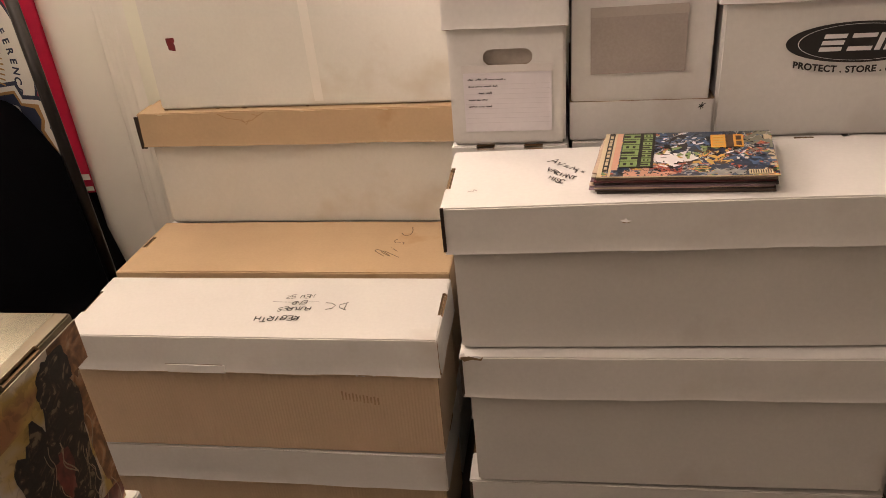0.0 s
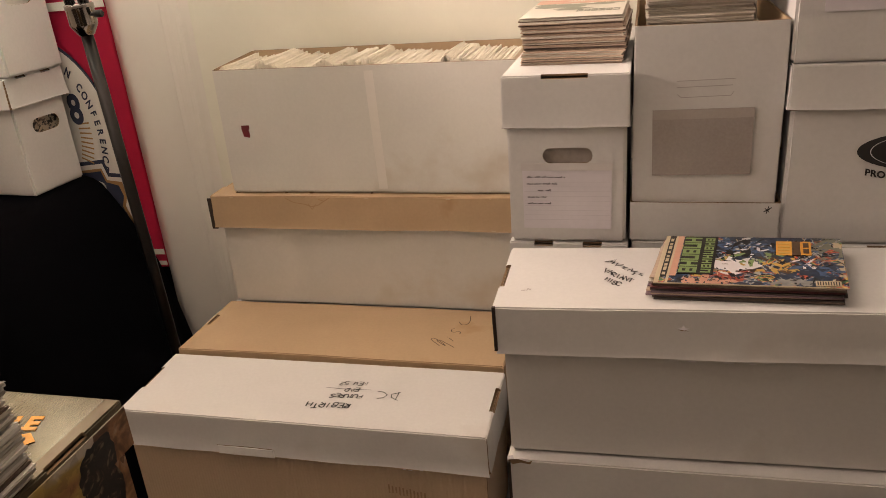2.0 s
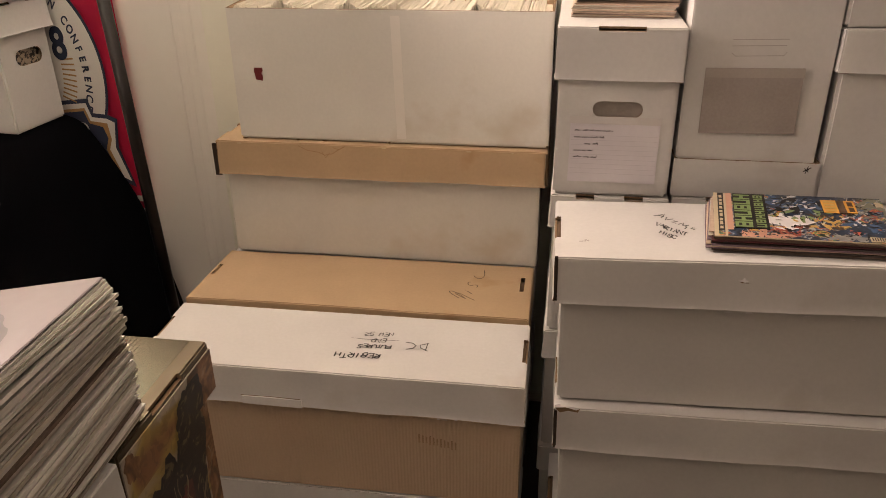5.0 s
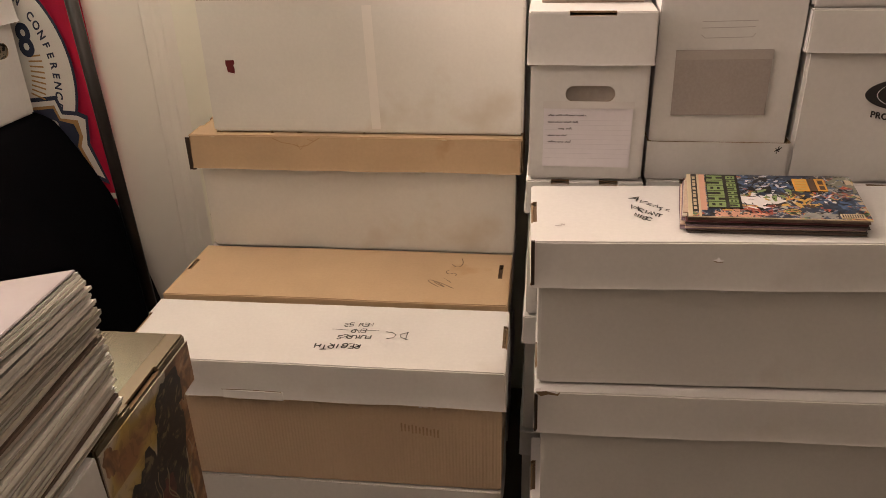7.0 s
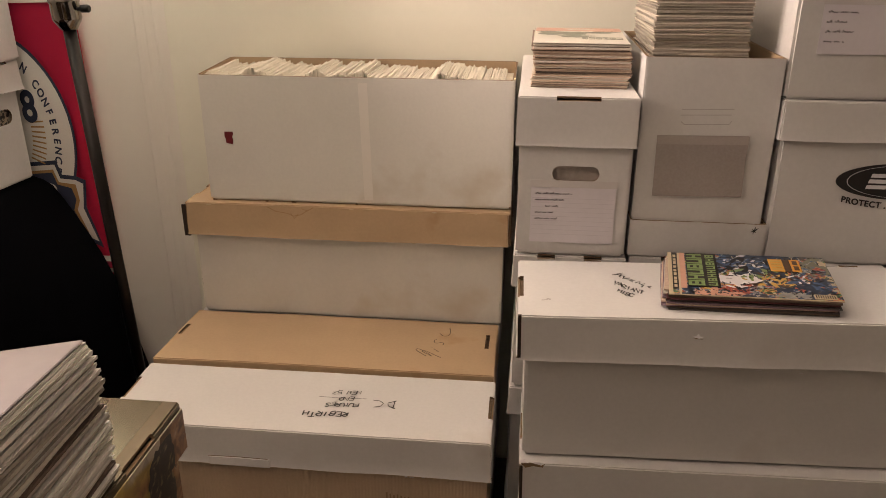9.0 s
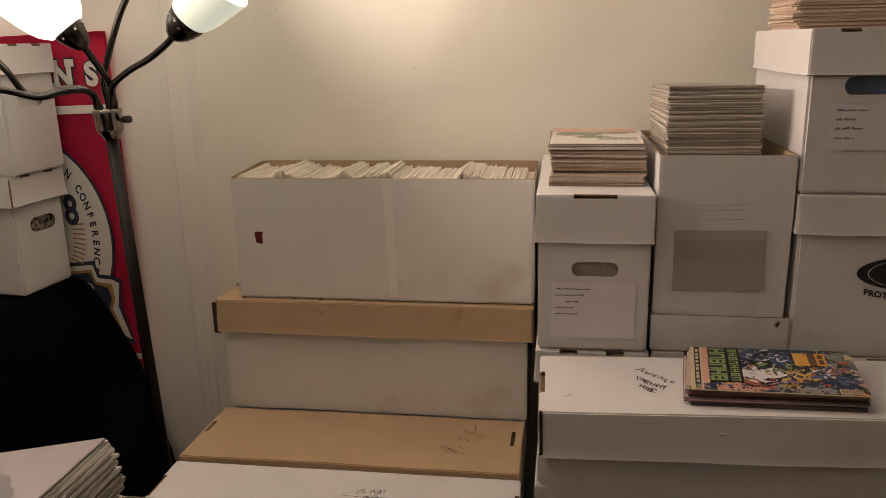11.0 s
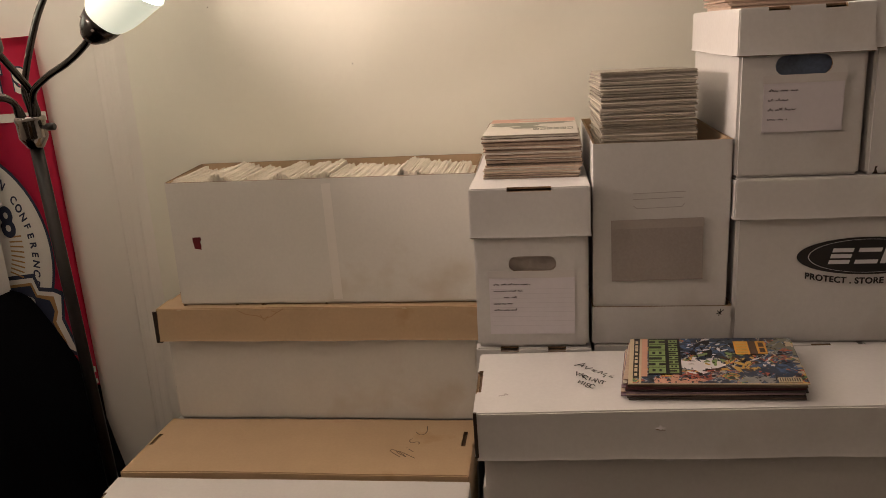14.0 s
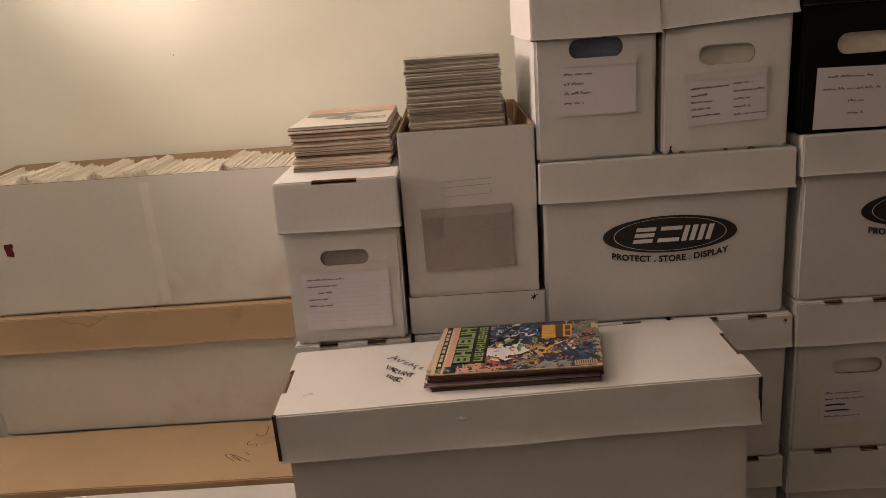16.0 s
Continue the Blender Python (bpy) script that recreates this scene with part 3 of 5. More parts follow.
# ---- boxes against the wall, beside the door ----
def front_of(ob, y):
    FRONT_Y[ob.name] = y - ob.matrix_basis.translation.y
    return ob


def ends(length, c=0.0):
    return (("l", c, length), ("r", c, length))


GAP = 0.0008
# back row, two white boxes below and two above
comic_box("white long cardboard comic box under a taller stack", -0.60, 0.128, 2.03, 2.26, 0.0, 0.275, group="back row of long boxes")
comic_box("white long cardboard comic box under a taller stack", -0.60, 0.128, 2.045, 2.26, 0.275 + GAP, 0.268, group="back row of long boxes")
box_b = comic_box("aged white long comic box with a stained tan lid", -0.600, 0.146, 2.03, 2.265, 0.548, 0.282, WHITE_OLD, KRAFT, 0.078, over=0.014, slots=ends(0.06, -0.02), gaps="lrLR", body_gaps="l", group="back row of long boxes", rim=0.003, flare=0.003)
front_of(box_b, 2.03)
part("end_flap", box_bm(-0.0110, 0.0035, 0, 0.0035, -0.006, 0.070), DARK_BOARD, box_b, "dark raw end flap of the lid", at=on_front(box_b, -0.601, 0.751, -0.006) @ FRONT.inverted())
part("loose_flap", poly_bm([(0.001, 0.135), (-0.005, 0.07), (-0.004, 0.012), (0.006, 0.0), (0.003, 0.05)], 0.001), DARK_BOARD, box_b, "dark loose flap at the corner", at=on_front(box_b, -0.583, 0.560, -0.0185))
box_a = comic_box("open aged white long box packed with upright bagged comics", -0.545, 0.146, 2.05, 2.262, 0.8322, 0.284, WHITE_OLD, None, lid=False, group="back row of long boxes", warp=0.0008)
for v in box_a.children[0].data.vertices:
    if v.co.z > 0.2:
        v.co.z += 0.009 * (v.co.y / 0.212 + 0.5) * (v.co.z - 0.2) / 0.084
front_of(box_a, 2.05)
part("sticker", poly_bm([(-0.0095, 0.013), (0.0095, 0.0145), (0.0105, 0.008), (0.0075, 0.003), (0.0100, -0.004), (0.0095, -0.0145), (-0.006, -0.0125), (-0.0075, -0.003), (-0.0098, 0.004)], 0.0003), RED_TAG, box_a, "dark red torn paper sticker", at=on_front(box_a, -0.4865, 0.9785, 0.0002, -3))
part("tape_strip", plate_bm(0.020, 0.262, 0.0002), TAPE, box_a, "strip of clear tape", at=on_front(box_a, -0.176, 0.974, 0.0002, 1.2))
for q, (dx, w) in enumerate(((0.004, 0.014), (0.13, 0.010), (0.19, 0.016), (0.34, 0.008))):
    part("frayed_edge", poly_bm([(0, 0.001), (w * 0.4, 0.0026), (w, 0.001), (w * 0.7, -0.001), (w * 0.2, -0.0015)], 0.0008), EDGE, box_a, "brown frayed board at the lower edge", at=on_front(box_a, -0.545 + dx, 0.8325, 0.0004))
# the comics inside, leaning
bm = bmesh.new()
rnd = random.Random(4)
slab(bm, -0.338, 0.338, -0.094, 0.080, 0.012, 0.2705)
PEAKS = ((-0.325, 0.008, 0.020), (-0.215, 0.016, 0.045), (-0.152, 0.009, 0.014), (-0.078, 0.015, 0.026), (-0.022, 0.010, 0.034), (0.012, 0.016, 0.018), (0.185, 0.017, 0.026), (0.215, 0.009, 0.020))
x = -0.335
while x < 0.33:
    lean = 0.16 * math.sin(x * 13 + 0.6) + rnd.uniform(-0.03, 0.03)
    hh = 0.281 + 0.003 * math.sin(x * 31) * math.sin(x * 9) + rnd.uniform(-0.003, 0.003) + sum(rise * max(0.0, 1 - abs(x - px) / wide) for px, rise, wide in PEAKS)
    w = rnd.uniform(0.082, 0.09)
    before = len(bm.verts)
    thick = rnd.uniform(0.0018, 0.0028)
    slab(bm, x, x + thick, -0.095, -0.095 + 2 * w, 0.012, hh)
    bm.verts.ensure_lookup_table()
    slope = rnd.uniform(-0.03, 0.03)
    for v in bm.verts[before:]:
        high = (v.co.z - 0.012) / 0.27
        v.co.x = min(0.338, max(-0.338, v.co.x + lean * 0.10 * (high - 0.5)))
        v.co.z += v.co.y * slope if high > 0.5 else 0
    x += thick + (rnd.uniform(0.0, 0.0004) if rnd.random() < 0.9 else rnd.uniform(0.0006, 0.0015))
tagged(part("comic_filling", bm, PAGE_CREAM, box_a, "cream backing boards in clear bags"), kind="stuff")

stain = [[(-0.060, 0.0), (-0.040, -0.010), (-0.012, -0.014), (0.0, -0.020), (0.018, -0.016), (0.030, -0.008), (0.048, 0.002)], [(-0.006, -0.012), (0.002, -0.026), (0.012, -0.014)], [(0.020, -0.002), (0.034, -0.006), (0.046, 0.001)]]
part("water_stain", stroke_bm(stain, 0.0016), STAIN, box_b, "brown tide mark on the lid", at=on_front(box_b, -0.345, 0.826, 0.0020))

# middle row: tan box over another
comic_box("white long cardboard comic box under a tan one", -0.595, 0.125, 1.79, 2.015, 0.0, 0.275, group="middle row of long boxes")
box_c = comic_box("tan kraft long comic box marked by hand", -0.600, 0.127, 1.778, 2.024, 0.275 + GAP, 0.279, KRAFT, KRAFT, 0.08, slots=(("l", 0.018, 0.050, 0.006), ("r", 0.03, 0.068, 0.016)), gaps="r", group="middle row of long boxes", turn=0.3, warp=0.002)
box_c.matrix_basis = pose(-0.2365, 1.901, 0.2795, -2.0, 0, 0.3)
for q, dy in ((0.338, 0.03), (-0.352, 0.018)):
    part("slot_flap", box_bm(-0.004, 0.012, -0.035, 0.035, 0, 0.002), SHADED_BOARD, box_c, "folded board inside the slot", at=pose(q - math.copysign(0.004, q), dy, 0.2685, 0, 12 if q > 0 else -12, 0))
MISC_STROKES = (((0.215, -0.053), (0.187, -0.026), (0.195, -0.020), (0.216, -0.037), (0.228, -0.053)), ((0.228, -0.053), (0.202, -0.032), (0.209, -0.027), (0.230, -0.044), (0.248, -0.058)),
                ((0.228, -0.018), (0.240, -0.031)), ((0.223, -0.013), (0.225, -0.014)), ((0.230, 0.027), (0.224, 0.024), (0.226, 0.011), (0.234, 0.009), (0.241, 0.015), (0.248, 0.010), (0.246, 0.002)),
                ((0.253, 0.090), (0.258, 0.065), (0.253, 0.047), (0.242, 0.045), (0.233, 0.059)))
part("writing", stroke_bm([softened(list(run)) for run in MISC_STROKES], 0.0020), WRITE_TAN, box_c, "brown handwritten word misc", at=pose(0, 0, 0.2795))

# front row: white lid on a brown body
comic_box("brown long comic box with a white lid, at the stack's foot", -0.60, 0.128, 1.566, 1.775, 0.0, 0.279, BROWN, WHITE, 0.088, slots=ends(0.055), group="front row of long boxes")
box_d = comic_box("brown long comic box with a white lid marked by hand", -0.596, 0.133, 1.562, 1.774, 0.279 + GAP, 0.278, BROWN, WHITE, 0.078, slots=ends(0.076, 0.011), gaps="lr", body_gaps="r", group="front row of long boxes", turn=0.4, warp=0.0008, rim=0.0035, flare=0.004)
front_of(box_d, 1.562)
part("writing", handwriting("REBIRTH", 0.0140, 0.0028, 5, 0.1, 1.24), INK, box_d, "black marker writing, upside down", at=pose(0.0925, -0.034, 0.2788, 0, 0, 184))
part("writing", handwriting("FUTURES", 0.0118, 0.0022, 6, 0.15, 1.08), INK, box_d, at=pose(0.1065, -0.002, 0.2788, 0, 0, 184))
part("writing", handwriting("END", 0.0115, 0.0021, 7, 0.15, 1.2), INK, box_d, at=pose(0.0925, 0.0175, 0.2788, 0, 0, 183))
part("writing", stroke_bm([[(0, 0), (0.06, 0.001), (0.094, -0.001)]], 0.0011), INK, box_d, at=pose(0.1175, 0.0145, 0.2788, 0, 0, 181))
part("writing", handwriting("NEW 52", 0.0115, 0.0020, 8, 0.1, 1.15), INK, box_d, at=pose(0.1025, 0.040, 0.2788, 0, 0, 184))
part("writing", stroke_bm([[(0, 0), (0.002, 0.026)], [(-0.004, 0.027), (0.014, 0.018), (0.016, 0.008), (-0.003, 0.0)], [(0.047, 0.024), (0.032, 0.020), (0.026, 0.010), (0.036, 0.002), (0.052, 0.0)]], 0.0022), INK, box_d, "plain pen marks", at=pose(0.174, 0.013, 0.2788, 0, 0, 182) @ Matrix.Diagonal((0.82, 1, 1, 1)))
part("tab", box_bm(-0.0575, 0.0575, -0.0085, 0.0085, 0, 0.0030, 0.0008), WHITE, box_d, "folded tab at the lid's lower edge", at=on_front(box_d, -0.330, 0.4895, 0.0062) @ pose(0, 0, 0, -7, 0, -0.6))
# Brown stroke that paints the shadow line along the tab's upper fold.
part("crease", stroke_bm([[(-0.060, 0.0), (0.0, 0.0008), (0.054, -0.0006)]], 0.0014), EDGE, box_d, "shadow line painted along the fold above the tab", at=on_front(box_d, -0.330, 0.4995, 0.0075))

for k in range(11):
    part("ghost_print", plate_bm(0.0030, 0.020 - 0.003 * (k % 3), 0.0003), STAIN_DARK, box_d, "faint ghost of print", at=on_front(box_d, -0.057 + k * 0.0068, 0.424 - 0.0012 * k, -0.0040))

# ---- three long boxes stacked in front of the short ones ----
for k, (dx, dy, base, high, tip) in enumerate(((0.004, 0.000, 0.0, 0.2985, -0.3), (0.008, -0.013, 0.3035, 0.2890, -1.0), (-0.006, 0.0, 0.5945, 0.2660, -1.0))):
    lab = "white long cardboard comic box, top of a stack of three" if k == 2 else "white long cardboard comic box in a stack of three"
    bx = comic_box(lab, 0.182 + dx, 0.890 + dx, 1.494 + dy, 1.716 + dy, base, high, lid_h=0.077 if k == 2 else 0.081, slots=ends(0.08), gaps="lrLR", group="stack of three long boxes", turn=1.0 if k == 2 else 0.3, over=0.012, rim=0.0030, flare=0.0025, warp=0.0009)
    bx.matrix_basis = bx.matrix_basis @ pose(0, 0, 0, 0, tip, 0)
    lid_low = high - (0.077 if k == 2 else 0.081)
    for side in (-1, 1):
        # Near-black strip in each corner gap, painting its shade.
        part("corner_flap", box_bm(-0.0026, 0.0026, -0.001, 0.004, lid_low + 0.001, high - 0.0045), DARK_BOARD, bx, "dark strip that shades the gap at the lid's corner", at=pose(side * 0.3512, -0.1118, 0))
    if k == 2:
        for v in bx.children[1].data.vertices:  # the lid's skirt hangs lower towards one end
            v.co.z -= 0.004 * (v.co.x / 0.354 + 1) / 2 * (1 - v.co.z / 0.077)
        box_e = front_of(bx, 1.494)
    if k == 1:
        rag = bmesh.new()
        rnd = random.Random(9)
        for q in range(4):
            before = len(rag.verts)
            slab(rag, 0, rnd.uniform(0.006, 0.014), 0, 0.0008, 0, rnd.uniform(0.003, 0.006))
            rag.verts.ensure_lookup_table()
            turn_q = pose(-0.352 + q * 0.0065, -0.1135 + rnd.uniform(-0.002, 0.002), 0.291 + rnd.uniform(-0.003, 0.003), rnd.uniform(-50, 50), rnd.uniform(-25, 25), rnd.uniform(-30, 30))
            for v in rag.verts[before:]:
                v.co = turn_q @ v.co
        part("torn_corner", rag, PAPER, bx, "torn white paper at the lid's corner")
        # Dark gap under the torn paper, painted as a flat brown patch.
        part("torn_board", poly_bm([(0, 0), (0.016, 0.003), (0.034, -0.002), (0.040, 0.002), (0.036, -0.006), (0.020, -0.004), (0.008, -0.008)]), EDGE, bx, "brown patch standing in for the dark gap at the torn corner", at=pose(-0.352, -0.1165, 0.293) @ FRONT)
part("writing", stroke_bm([[(0, 0), (0.007, 0.017), (0.012, 0.002)], [(0.002, 0.007), (0.012, 0.008)], [(0.016, 0.010), (0.02, 0.0), (0.026, 0.011)], [(0.030, 0.006), (0.036, 0.008), (0.031, 0.001), (0.038, 0.001)],
     [(0.042, 0.0), (0.044, 0.010), (0.049, 0.001)], [(0.054, 0.008), (0.051, 0.002), (0.056, 0.001), (0.057, -0.006)], [(0.062, 0.004), (0.066, 0.007), (0.062, 0.001), (0.069, 0.001)]], 0.0022), INK, box_e, "black pen writing", at=pose(-0.195, 0.051, 0.2667, 0, 0, -42) @ Matrix.Diagonal((1.12, 1.12, 1, 1)))
part("writing", handwriting("VARIANT", 0.0115, 0.0020, 12, -0.5, 1.02), INK, box_e, at=pose(-0.196, 0.015, 0.2667, 0, 0, -44))
part("writing", handwriting("MISC", 0.0105, 0.0020, 13, -0.5, 1.05), INK, box_e, at=pose(-0.193, -0.015, 0.2667, 0, 0, -47))
part("smudge", scrawl(0.014, 0.012, 0.0022, 3), FAINT, box_e, "faint grey smudge", at=pose(-0.316, -0.058, 0.2667, 0, 0, 10))
part("tear", poly_bm([(0, 0.001), (0.006, 0.002), (0.009, 0.0055), (0.011, 0.0015), (0.017, 0.001), (0.010, -0.002), (0.005, -0.001)]), PAPER, box_e, "small white torn flake on the lid", at=on_front(box_e, 0.437, 0.8325, 0.0055) @ pose(0, 0, 0, -25, 0, 0))
# The flake's small shadow, drawn as a board-brown patch below it.
part("tear", poly_bm([(0.001, -0.001), (0.010, -0.0015), (0.017, -0.0035), (0.006, -0.003)]), EDGE, box_e, "brown patch painted as the torn flake's shadow", at=on_front(box_e, 0.437, 0.8325, 0.0048))

def worn_edge(ob, x0, x1, z, count, seed, lift, mat=PAPER, label="pale worn nicks along the lid's edge"):
    """Small torn flakes along a lid's lower edge, each a part."""
    rnd = random.Random(seed)
    for k in range(count):
        w, t = rnd.uniform(0.004, 0.016), rnd.uniform(0.0008, 0.0018)
        pts = [(0, 0), (w * 0.3, -t * rnd.uniform(0.2, 0.8)), (w, -t * 0.2), (w * 0.8, t), (w * 0.25, t * rnd.uniform(0.5, 1.1))]
        part("nick", poly_bm(pts), mat, ob, label if k == 0 else "", at=on_front(ob, rnd.uniform(x0, x1), z + rnd.uniform(-0.0015, 0.001), lift, rnd.uniform(-4, 4)))


worn_edge(box_e, 0.20, 0.84, 0.7815, 8, 3, 0.0080)
worn_edge(box_d, -0.55, 0.11, 0.4815, 7, 4, 0.0068)
worn_edge(box_b, -0.10, 0.13, 0.7535, 6, 5, 0.0050, CREAM)
worn_edge(box_b, -0.55, 0.10, 0.8262, 6, 6, 0.0012, CREAM)

# ---- short boxes in a row against the wall ----
def short(label, x0, x1, y, z, h=0.284, depth=0.505, **kw):
    # Default depth is stretched to the wall, unseen, to block light behind the row.
    kw.setdefault("lid_h", 0.082)
    kw.setdefault("slots", (("f", -0.042, 0.032), ("f", 0.042, 0.032)))
    kw.setdefault("holes", (("f", 0.0, h * 0.535, 0.042, 0.0135),))
    ob = comic_box(label, x0, x1, y, y + depth, z, h, **kw)
    return front_of(ob, y + kw.get("over", 0.005))


def card(ob, x0, x1, z0, z1, rows, seed, mat=CARD_INK, size=0.0085, roll=0.0, line=0.0011, sleeve=True, pitch=0.0):
    """A paper card with lines of writing, taped to a box's front."""
    w, h = x1 - x0, z1 - z0
    c = part("label_card", plate_bm(w, h, 0.0005), CARD, ob, "pale paper card with handwriting", at=on_front(ob, (x0 + x1) / 2, (z0 + z1) / 2, 0.0018, roll))
    for k, (dx, ln) in enumerate(rows):
        part("writing", scrawl(ln, size * 0.85, line, seed + k), mat, c, at=pose(-w / 2 + 0.008 + dx, h / 2 - 0.017 - k * (pitch or (h - 0.02) / max(len(rows), 4)), 0.0012))
    if sleeve:
        part("tape", plate_bm(w + 0.004, 0.013, 0.0005), SLEEVE, c, "clear tape", at=pose(0, h / 2 + 0.003, 0.0010))
    return c


row = "row of short boxes against the wall"
for z in (0.0, 0.284):
    short("white short cardboard comic box low in the stacked row", 0.160, 0.364, 1.745, z, 0.2832, group=row, fill=PAGE_WHITE, lid_h=0.060)
    short("white magazine-size cardboard box low in the stacked row", 0.370, 0.598, 1.755, z, 0.2832, group=row, fill=PAGE_WHITE, lid_h=0.060)
    short("white short cardboard comic box low in the stacked row", 0.608, 0.818, 1.748, z, 0.2832, group=row, fill=PAGE_WHITE, lid_h=0.060)
    short("white short cardboard comic box low in the stacked row", 0.824, 1.030, 1.748, z, 0.2832, group=row, fill=PAGE_WHITE, lid_h=0.060)
for x0, x1, y, lab in ((0.160, 0.364, 1.742, "white short comic box under a lidded one"), (0.370, 0.600, 1.755, "white magazine-size box under an open one"),
                       (0.606, 0.816, 1.748, "white short comic box under a printed box"), (0.824, 1.030, 1.746, "white short comic box marked with a small star")):
    b2 = short(lab, x0, x1, y, 0.568, 0.2832, group=row, fill=PAGE_WHITE, lid_h=0.061)
part("star_mark", handwriting("*", 0.010, 0.0012, 1), INK, b2, at=on_front(b2, 1.012, 0.838, 0.0085))
card(b2, 0.86, 0.99, 0.60, 0.68, ((0, 0.06), (0, 0.08), (0, 0.05)), 70)

box_g = short("white short comic box with a handwritten card, lid closed", 0.158, 0.364, 1.742, 0.8525, 0.290, holes=(("f", 0.002, 0.1555, 0.041, 0.0135),), slots=(("f", 0.0, 0.075),), lid_h=0.085, fill=BAG, group=row)
RULE = material("ruled_line", (0.58, 0.55, 0.59), 0.5, 0.05, 20, 0.02, 90)
g_card = card(box_g, 0.187, 0.336, 0.878, 0.986, ((0, 0.064), (0, 0.050), (0.018, 0.024), (0, 0.032), (0, 0.040)), 20, size=0.0068, pitch=0.0118)

for k in range(9):
    part("ruled_line", stroke_bm([[(-0.072, 0), (0.072, 0)]], 0.0006), RULE, g_card, at=pose(0, 0.030 - k * 0.0085, 0.0008))

# the open magazine box stands in its own upturned lid
box_h = thing("magazine_box", pose(0.4845, 1.763 + 0.19, 0.8525), "open white magazine-size box standing in its upturned lid", "storage box", row)
FRONT_Y["magazine_box"] = -0.190
tray = shell(0.236, 0.394, 0.070, "bottom", (), (), 41.0, 0.0012, 0.0015)
crisp(part("lid", thicken(tray, 0.0035), [WHITE, EDGE, KRAFT], box_h, "upturned lid used as a tray"))
crisp(part("body", thicken(shell(0.226, 0.380, 0.352, "bottom", (), (), 42.0, 0.001), 0.004), [WHITE, EDGE, KRAFT], box_h, at=pose(-0.003, 0, 0.005)))
part("grey_sheet", plate_bm(0.153, 0.109, 0.0008), GREY_SHEET, box_h, "grey translucent sheet taped on", at=on_front(box_h, 0.476, 1.024, 0.0025, 0.8))
part("sheet_band", plate_bm(0.153, 0.015, 0.0003), SHEET_BAND, box_h, "paler band where the sheet is taped", at=on_front(box_h, 0.4765, 1.0705, 0.0034, 0.8))
hole_cut = [[(-0.043, 0.013), (0.043, 0.015)], [(-0.042, -0.008), (-0.036, -0.013), (0.038, -0.011), (0.042, -0.005)], [(-0.043, 0.003), (0.040, 0.005)]]
part("handle_cut", stroke_bm(hole_cut, 0.0012), FAINT, box_h, "perforated hand hole, unopened", at=on_front(box_h, 0.478, 1.110, 0.0024))
part("star_mark", handwriting("*", 0.013, 0.0014, 2, messy=0.15), INK, box_h, at=on_front(box_h, 0.577, 0.902, 0.0075))
part("content_block", box_bm(-0.095, 0.098, -0.150, 0.165, 0.02, 0.325, 0.004), PAGE_GREY, box_h, "packed magazines")

# printed boxes, long side to the front, with an unseen filler box behind one
def printed(label, x0, x1, y, z, h=0.2905, logo=True):
    ob = comic_box(label, x0, x1, y, y + 0.205, z, h, lid_h=0.067, holes=(("l", 0.0, 0.15, 0.04, 0.0135), ("r", 0.0, 0.15, 0.04, 0.0135)), group="printed boxes", over=0.006)
    front_of(ob, y + 0.006)
    if logo:
        cx, cz = (x0 + x1) / 2 + 0.007, z + 0.1555
        part("logo_oval", oval_bm(0.1135, 0.0325, 0.0004), INK, ob, "black oval printed emblem", at=on_front(ob, cx, cz, 0.0016))
        part("logo_ring", oval_bm(0.0955, 0.0290, 0.0006, hole=0.985), PAPER, ob, at=on_front(ob, cx, cz, 0.0020))
        for k, (dx, w) in enumerate(((-0.043, 0.033), (0.0, 0.036), (0.047, 0.049))):
            mark = bmesh.new()
            if k < 2:
                for y0, y1 in ((0.0068, 0.0135), (-0.0034, 0.0034), (-0.0135, -0.0068))[::1 + k]:
                    slab(mark, -w / 2, w / 2, y0, y1, 0, 0.0004)
            else:
                for j in range(4):
                    slab(mark, -w / 2 + j * 0.0135, -w / 2 + j * 0.0135 + 0.0085, -0.0135, 0.0135, 0, 0.0004)
            for v in mark.verts:
                v.co.x += v.co.y * 0.28
            part("logo_mark", mark, PAPER, ob, "white block shape on the emblem", at=on_front(ob, cx + dx, cz, 0.0022))
        words = letters("PROTECT . STORE . DISPLAY", 0.0148, 0.0002, 1.06, bold=0.0005)
        for v in words.verts:
            v.co.y += -0.0275 - 0.012 * (1 - (v.co.x / 0.105) ** 2) - 0.009
        part("slogan", words, INK, ob, "small black printed slogan", at=on_front(ob, cx, cz, 0.0020))
    return ob


printed("white printed box with a black oval emblem, long side out", 0.599, 1.022, 1.752, 0.8525)
# Never in view: pushed to the wall so the gaps in front stay dark.
printed("unseen filler box that blocks light behind a printed one", 0.605, 1.022, 2.055, 0.8525, logo=False)
box_q = short("white short comic box with a card and blue comics inside", 0.594, 0.798, 1.756, 1.144, 0.2695, 0.38, holes=(("f", 0.001, 0.1785, 0.043, 0.0155),), fill=BLUE_PAGES, group="top boxes", lid_h=0.073)
card(box_q, 0.637, 0.760, 1.218, 1.299, ((0, 0.045), (0, 0.030), (0, 0.042), (0, 0.032)), 30, size=0.0085)
box_r = short("white short comic box with a card of two columns", 0.802, 1.016, 1.756, 1.144, 0.272, 0.38, holes=(("f", 0.000, 0.155, 0.044, 0.015),), fill=WHITE_OLD, group="top boxes", turn=-1.0, lid_h=0.073)
for o in box_r.children:
    if o.name.startswith("lid"):  # the lid sits askew
        o.matrix_basis = o.matrix_basis @ pose(-0.1, 0, 0, 0, -3.6, 0) @ pose(0.1, 0, 0)
